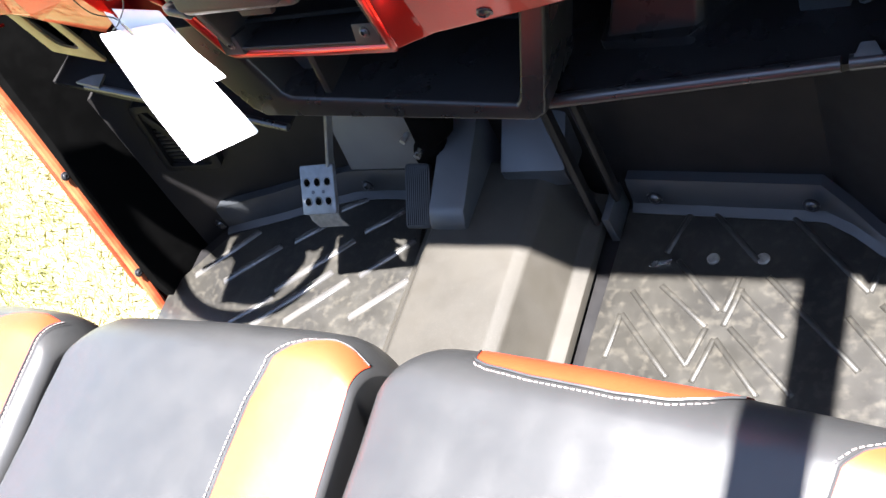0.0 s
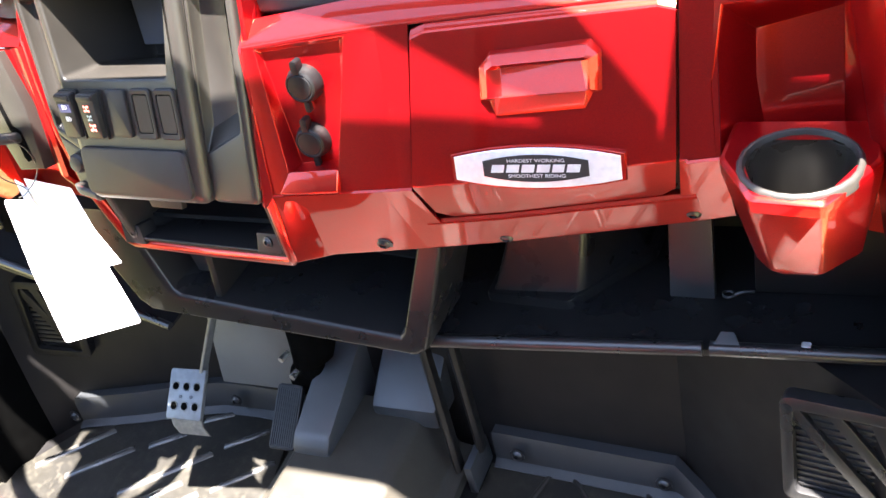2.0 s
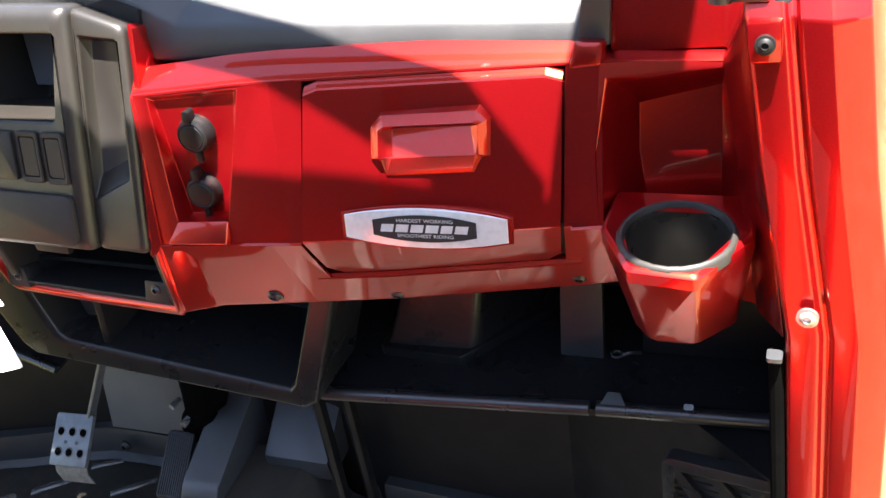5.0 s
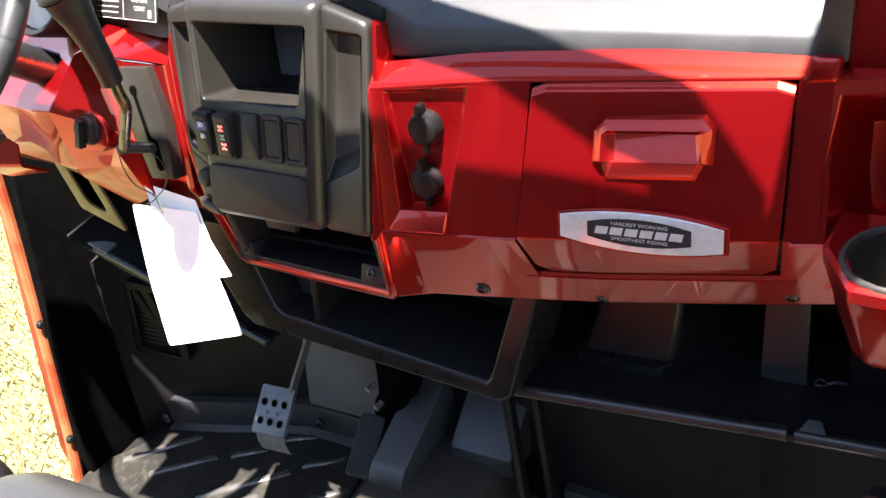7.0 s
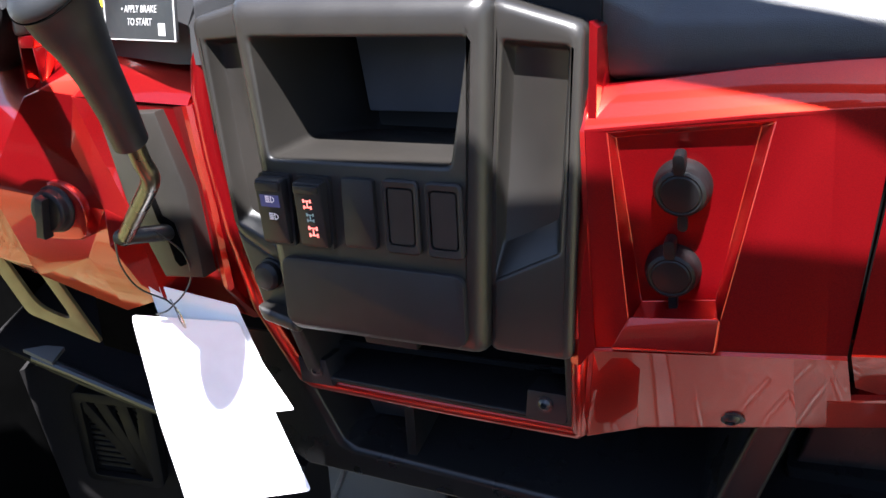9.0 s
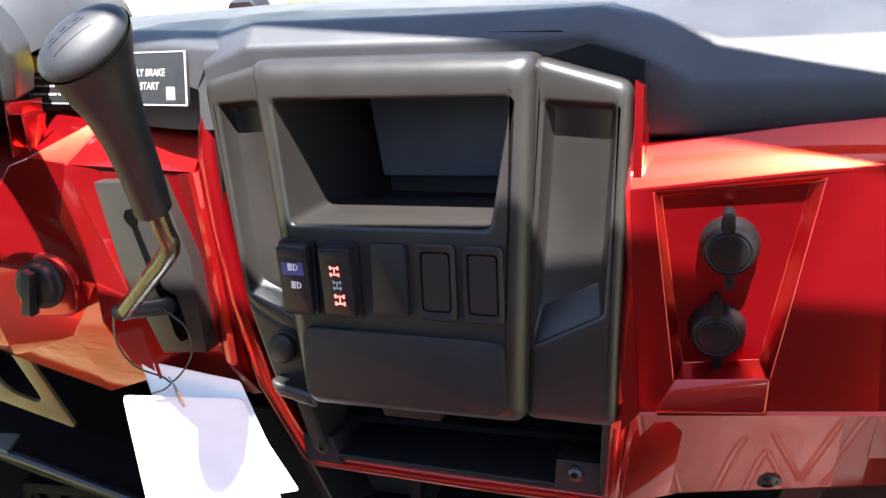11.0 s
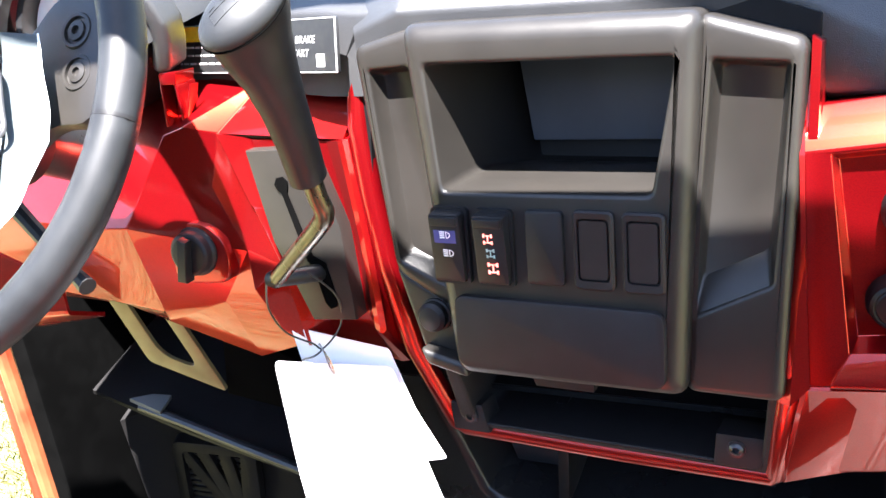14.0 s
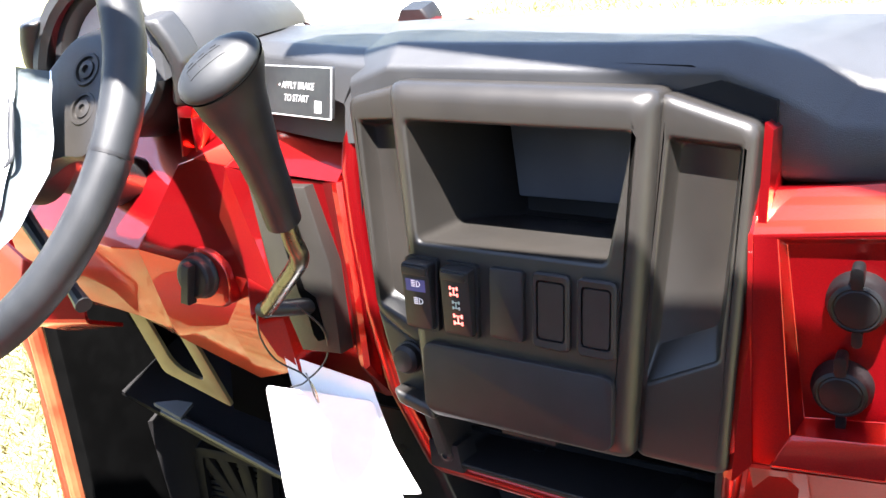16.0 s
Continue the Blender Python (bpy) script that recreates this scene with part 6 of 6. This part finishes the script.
for s in (1, -1):
    bm = bmesh.new()
    so = [(u if s > 0 else 2 * WU - u, v, -0.034 + 0.10 * u) for u, v in soft([(0.02, 0.050), (0.060, 0.098), (0.106, 0.108), (0.124, 0.066), (0.122, 0.034), (0.108, 0.010), (0.078, 0.012), (0.02, -0.03)], 0.012, 3)]
    loft(bm, [[W(u, v, w - 0.012) for u, v, w in so], [W(u, v, w) for u, v, w in so]], True, True, True)
    sp = part("spoke", bm, SATIN, wheel, "grey spoke plate", bevel=0.004)
    for u, v in ((0.086, 0.073), (0.092, 0.045)):
        bm = bmesh.new()
        loft(bm, [[W(a, b, z - 0.0365) for a, b in circle(u if s > 0 else 2 * WU - u, v, r, 20)] for r, z in ((0.0125, 0.011), (0.0115, 0.013), (0.0095, 0.013), (0.0085, 0.008), (0.0075, 0.008), (0.0065, 0.013), (0.003, 0.0135), (0.0028, 0.010))], True, False, True)
        part("bolt", bm, SATIN, sp)
bm = bmesh.new()
loft(bm, [[W(a, b, z) for a, b in circle(WU, WV, r, 24)] for r, z in ((0.03, -0.12), (0.045, -0.06), (0.052, -0.04), (0.052, -0.02), (0.040, -0.012))], True, True, True)
part("hub", bm, RUBBER, wheel, bevel=0.002)
bm = bmesh.new()
tube(bm, [W(WU, WV, -0.03), W(WU - 0.01, WV + 0.02, -0.25)], 0.024, 14)
part("column", bm, PLASTIC, wheel)
for s, z in ((1, -0.06), (-1, -0.06)):
    bm = bmesh.new()
    tube(bm, [W(WU, WV - 0.030, z - 0.03), W(WU + s * 0.095, WV - 0.096, z - 0.03), W(WU + s * 0.112, WV - 0.106, z - 0.028)], [0.007, 0.005, 0.0065], 10)
    part("stalk", bm, RUBBER, wheel)

# plastic film packet taped over the wheel hub, with a white sheet in it
def hub_sheet(edge, left, lift, n=12):
    """A thin wrinkled sheet in the wheel's plane; edge: its right-hand outline (v, u) from the top down."""
    bm = bmesh.new()
    g = []
    rows = [edge[0][0] + (edge[-1][0] - edge[0][0]) * k / 26 for k in range(27)]
    for v in rows:
        right = next(u0 + (u1 - u0) * (v - v0) / (v1 - v0) for (v0, u0), (v1, u1) in zip(edge, edge[1:]) if v <= v0 + 1e-6 and v >= v1 - 1e-6)
        r = []
        for k in range(n + 1):
            u = left + (right - left) * k / n
            rise = 0.020 * max(0.0, min(1.0, (0.075 - u) / 0.05)) ** 1.5
            r.append(W(u, v, -0.011 + lift + rise + 0.0014 * math.sin(70 * u + 45 * v) + 0.0010 * math.sin(120 * v - 40 * u)))
        g.append(r)
    loft(bm, g, closed=False)
    return bm, g


bm, g = hub_sheet([(0.066, 0.070), (0.062, 0.0711), (0.039, 0.0809), (0.017, 0.0885), (-0.005, 0.0933), (-0.0275, 0.0798), (-0.047, 0.074), (-0.063, 0.0637), (-0.10, 0.035)], -0.07, 0.0)
sheet = tagged(part("film_packet", bm, CLEAR, angle=60, thick=0.0006), "pale translucent plastic film packet taped over the wheel hub", "plastic film")
bm = bmesh.new()
tube(bm, [r[-1] + (W(0, 0, 1) - W(0, 0)) * 0.0006 for r in g], 0.0007, 6)
part("seal_edge", bm, PAPER, sheet, "white heat-sealed edge")
bm = bmesh.new()
tube(bm, smooth_path([W(0.0515, 0.044, 0.004), W(0.0560, 0.036, 0.003), W(0.0600, 0.016, 0.0005), W(0.0640, 0.002, -0.001), W(0.0610, -0.006, 0.0)], 6), [0.0008 + 0.0016 * math.sin(math.pi * k / 24) for k in range(25)], 8, flat=0.3)
part("printed_mark", bm, BLACKPRINT, sheet, "dark printed mark")
bm, g = hub_sheet([(0.125, 0.040), (0.098, 0.044), (0.0745, 0.0450), (0.0365, 0.0525), (-0.0005, 0.0595), (-0.030, 0.0630), (-0.051, 0.0600), (-0.09, 0.030)], -0.07, 0.0045)
tagged(part("paper_sheet", bm, PAPER, angle=60, thick=0.0006), "white paper sheet folded over the plastic film packet", "paper")

# small red clip on the column cover
bm = bmesh.new()
for (a, b), (c, d), wd, w0 in (((-0.0150, 0.1420), (-0.0165, 0.1000), 0.0011, -0.020), ((-0.0010, 0.1330), (0.0006, 0.0990), 0.0013, -0.020), ((0.0130, 0.1330), (0.0020, 0.1000), 0.0010, -0.016)):
    prism(bm, L, [(a - wd, b), (a + wd, b), (c + wd, d), (c - wd, d)], w0, -0.006)
prism(bm, L, [(-0.0150, 0.1330), (-0.0010, 0.1330), (0.0010, 0.1430), (-0.0150, 0.1430)], -0.030, -0.006)
prism(bm, L, [(-0.0155, 0.1340), (0.0000, 0.1340), (0.0000, 0.0990), (-0.0165, 0.0990)], -0.030, -0.020)
part("clip", bm, RED, ddash, bevel=0.001)

# ---- gear lever ----
lever = thing("gear_lever", "black rubber gear lever with a bent steel rod", "gear lever")
bm = bmesh.new()
b1, b2 = L(0.0930, -0.0090, 0.0355), Vector((-0.2826, 0.9526, 1.4214))
run_ = (b2 - b1).normalized()
tube(bm, smooth_path([b1 - run_ * 0.004, b1 + run_ * 0.012, b1.lerp(b2, 0.5), b2 - run_ * 0.016, b2 + Vector((0.0005, -0.001, 0.004)), (-0.2815, 0.9490, 1.440), (-0.2815, 0.949, 1.466)], 8), 0.0066, 12)
part("rod", bm, ROD, lever, "bent bronze-tinted steel rod")
bm = bmesh.new()
tube(bm, smooth_path([L(0.112, -0.016, -0.004), L(0.110, -0.012, 0.014), b1 + run_ * 0.001, b1 - (L(0.110, -0.012, 0.014) - b1) * 0.08], 6), 0.0068, 12)
part("arm", bm, RUBBER, lever, "black arm from the gate")
bm = bmesh.new()
E1, N1 = Vector((0.672, 0.630, 0.390)).normalized(), Vector((0.062, -0.573, 0.817)).normalized()
N0 = Vector((0.06, -0.19, 0.98)).normalized()


def lring(c, r1, r2, k, n=28, up=0.0):
    """One ring of the lever; k turns it from the grip's axis (0) to the tilted cap (1)."""
    nn = N0.lerp(N1, k).normalized()
    e = (E1 - E1.dot(nn) * nn).normalized()
    f = nn.cross(e)
    return [Vector(c) + nn * up + r1 * math.cos(2 * math.pi * j / n) * e + r2 * math.sin(2 * math.pi * j / n) * f for j in range(n)]


CAP = (-0.2735, 0.9255, 1.5685)
loft(bm, [lring((-0.2830, 0.948, 1.4530), 0.009, 0.009, 0), lring((-0.2830, 0.948, 1.4535), 0.0120, 0.0120, 0), lring((-0.2800, 0.944, 1.4796), 0.0128, 0.0128, 0), lring((-0.2770, 0.938, 1.5070), 0.0142, 0.0138, 0.05),
          lring((-0.2755, 0.9335, 1.5300), 0.0175, 0.0155, 0.3), lring((-0.2745, 0.929, 1.5490), 0.0222, 0.0172, 0.65), lring(CAP, 0.0270, 0.0186, 1, up=-0.006), lring(CAP, 0.0282, 0.0190, 1, up=-0.0008)], True, True, True)
part("grip", bm, RUBBER, lever, angle=60)
bm = bmesh.new()
loft(bm, [lring(CAP, 0.0278, 0.0186, 1, up=-0.0008), lring(CAP, 0.0284, 0.0192, 1, up=0.0008)] +
     [lring(CAP, 0.0284 * math.cos(g), 0.0192 * math.cos(g), 1, up=0.0012 + 0.0115 * math.sin(g)) for g in (0.1, 0.3, 0.55, 0.8, 1.05, 1.3, 1.5)], True, True, True)
part("knob", bm, GRIP, lever, "grey rubber cap with a moulded shift pattern", angle=60)
bm = bmesh.new()
tube(bm, lring(CAP, 0.0283, 0.0191, 1, 36), 0.0008, 6, close=True)
part("seam", bm, UNLIT, lever, "dark moulded seam")
KN = local(Vector(CAP) + N1 * 0.0012, E1, N1.cross(E1))


def dome(u, v):
    return 0.0115 * math.sqrt(max(0.0, 1 - (u / 0.0284) ** 2 - (v / 0.0192) ** 2))


# raised gate drawing: a rail with three cross strokes
for a, b, c, d in ((-0.016, 0.010, 0.0030, 0.0037), (-0.016, 0.010, -0.0040, -0.0033), (-0.0160, -0.0153, -0.004, 0.0037), (-0.0075, -0.0068, -0.004, 0.0037), (0.0010, 0.0017, -0.004, 0.0037), (0.0093, 0.0100, -0.004, 0.0037),
                   (-0.0135, -0.0095, 0.0055, 0.0062), (-0.0050, -0.0010, 0.0055, 0.0062), (0.0035, 0.0075, 0.0055, 0.0062)):
    bm = bmesh.new()
    n = 8 if b - a > 0.002 else 1
    us_ = [a + (b - a) * k / n for k in range(n + 1)]
    vs_ = [c, d] if d - c < 0.002 else [c + (d - c) * k / 4 for k in range(5)]
    loft(bm, [[KN(u, v, dome(u, v) + 0.0003) for v in vs_] for u in us_], closed=False)
    part("shift_mark", bm, GRIP, lever, thick=0.0005)

# ---- hang tag ----
tag = thing("hang_tag", "blank white card hang tag tied to the gear lever", "tag")


def card(corners, bow, n=12):
    """A thin bowed card between four corners given on the dash plane: top left, top right, bottom right, bottom left."""
    tl, tr, br, bl = [L(*c) for c in corners]
    normal = (tr - tl).cross(tl - bl).normalized()
    bm = bmesh.new()
    r = 0.035
    loops = []
    for side in (0.0, 0.0006):
        loop = []
        for u, v in soft([(0, 0), (0.5, 0), (1, 0), (1, 0.5), (1, 1), (0.5, 1), (0, 1), (0, 0.5)], r, 3):
            p = tl.lerp(tr, u).lerp(bl.lerp(br, u), v)
            loop.append(p + normal * (bow * 4 * v * (1 - v) + side))
        loops.append(loop)
    loft(bm, loops, True, True, True)
    return bm


part("card", card([(0.0560, -0.0920, 0.006), (0.1590, -0.0930, -0.004), (0.1930, -0.2600, -0.022), (0.0540, -0.3020, -0.020)], 0.004), PAPER, tag)
part("card", card([(0.0680, -0.0665, -0.008), (0.1560, -0.0800, -0.008), (0.1880, -0.1800, -0.022), (0.0900, -0.2050, -0.026)], 0.006), PAPER, tag)
hole = L(0.1065, -0.0760, 0.008)
bm = bmesh.new()
tube(bm, smooth_path([b1 - run_ * 0.002 + Vector((-0.006, -0.005, 0)), L(0.0740, -0.0380, 0.026), L(0.0800, -0.0600, 0.018), L(0.0980, -0.0720, 0.010), hole, L(0.1230, -0.0560, 0.004), L(0.1260, -0.0300, 0.010), L(0.1120, -0.0080, 0.022)], 8), 0.0008, 6)
tube(bm, smooth_path([hole, L(0.0980, -0.0830, 0.009), L(0.0850, -0.0880, 0.008)], 6), 0.0008, 6)
part("tie", bm, BLACKPRINT, tag, "thin black tie")
bm = bmesh.new()
tube(bm, smooth_path([L(0.1040, -0.0720, 0.010), L(0.1090, -0.0780, 0.012), L(0.1100, -0.0920, 0.009), L(0.1120, -0.0980, 0.007), L(0.1110, -0.0860, 0.009), L(0.1080, -0.0760, 0.012)], 6), 0.0007, 6)
part("clasp", bm, STEEL, tag, "small twisted steel clasp")

# ---- roll cage, above the view, its bars made up to cast bars of shade ----
cage = thing("roll_cage", "unseen black steel roll cage over the cab, bars placed for shade", "roll cage")


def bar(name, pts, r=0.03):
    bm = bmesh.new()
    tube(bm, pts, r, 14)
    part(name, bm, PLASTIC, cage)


CZ = 2.02
HY = 0.823
RX = 0.31 + 0.16 * (CZ - FLOOR_Z)
# header stops short to leave the driver's side in the sun
bar("header", [(-0.13, HY, CZ), (RX, HY, CZ)], 0.042)
# unseen bar added only to shade the console and the wheel
bar("shade_bar", [(-0.62, 0.862, CZ), (0.165, 0.862, CZ)], 0.022)
# bent to throw the slanting shade across cowl and glovebox
bar("brace", [(RX - 0.05, 0.850, CZ), (0.40, 0.893, CZ), (0.18, 0.943, CZ), (0.02, 0.982, CZ), (-0.30, 1.03, CZ - 0.02)], 0.026)
bar("side_rail", [(RX, 0.80, CZ), (RX, -0.45, CZ)], 0.032)
# thick unseen bar added to keep the cup alcove in shade
bar("rail_shade_bar", [(RX + 0.012, 0.80, CZ), (RX + 0.012, 0.965, CZ)], 0.046)
bar("side_rail", [(-0.80, 0.60, CZ), (-0.80, -0.45, CZ)], 0.032)
# unseen bar added to keep a sun patch off the alcove's back
bar("alcove_shade_bar", [(0.575, 0.905, CZ), (0.70, 0.905, CZ)], 0.018)
bar("rear_bar", [(RX, -0.45, CZ), (-0.80, -0.45, CZ)], 0.03)
bar("front_post", [(0.552, 0.985, 1.55), (RX, HY, CZ)], 0.026)
bar("front_post", [(-0.86, 0.985, 1.45), (-0.80, 0.60, CZ)], 0.026)
bar("rear_post", [(RX, -0.45, CZ), (0.58, -0.50, 0.6)], 0.03)
bar("rear_post", [(-0.80, -0.45, CZ), (-0.86, -0.50, 0.6)], 0.03)
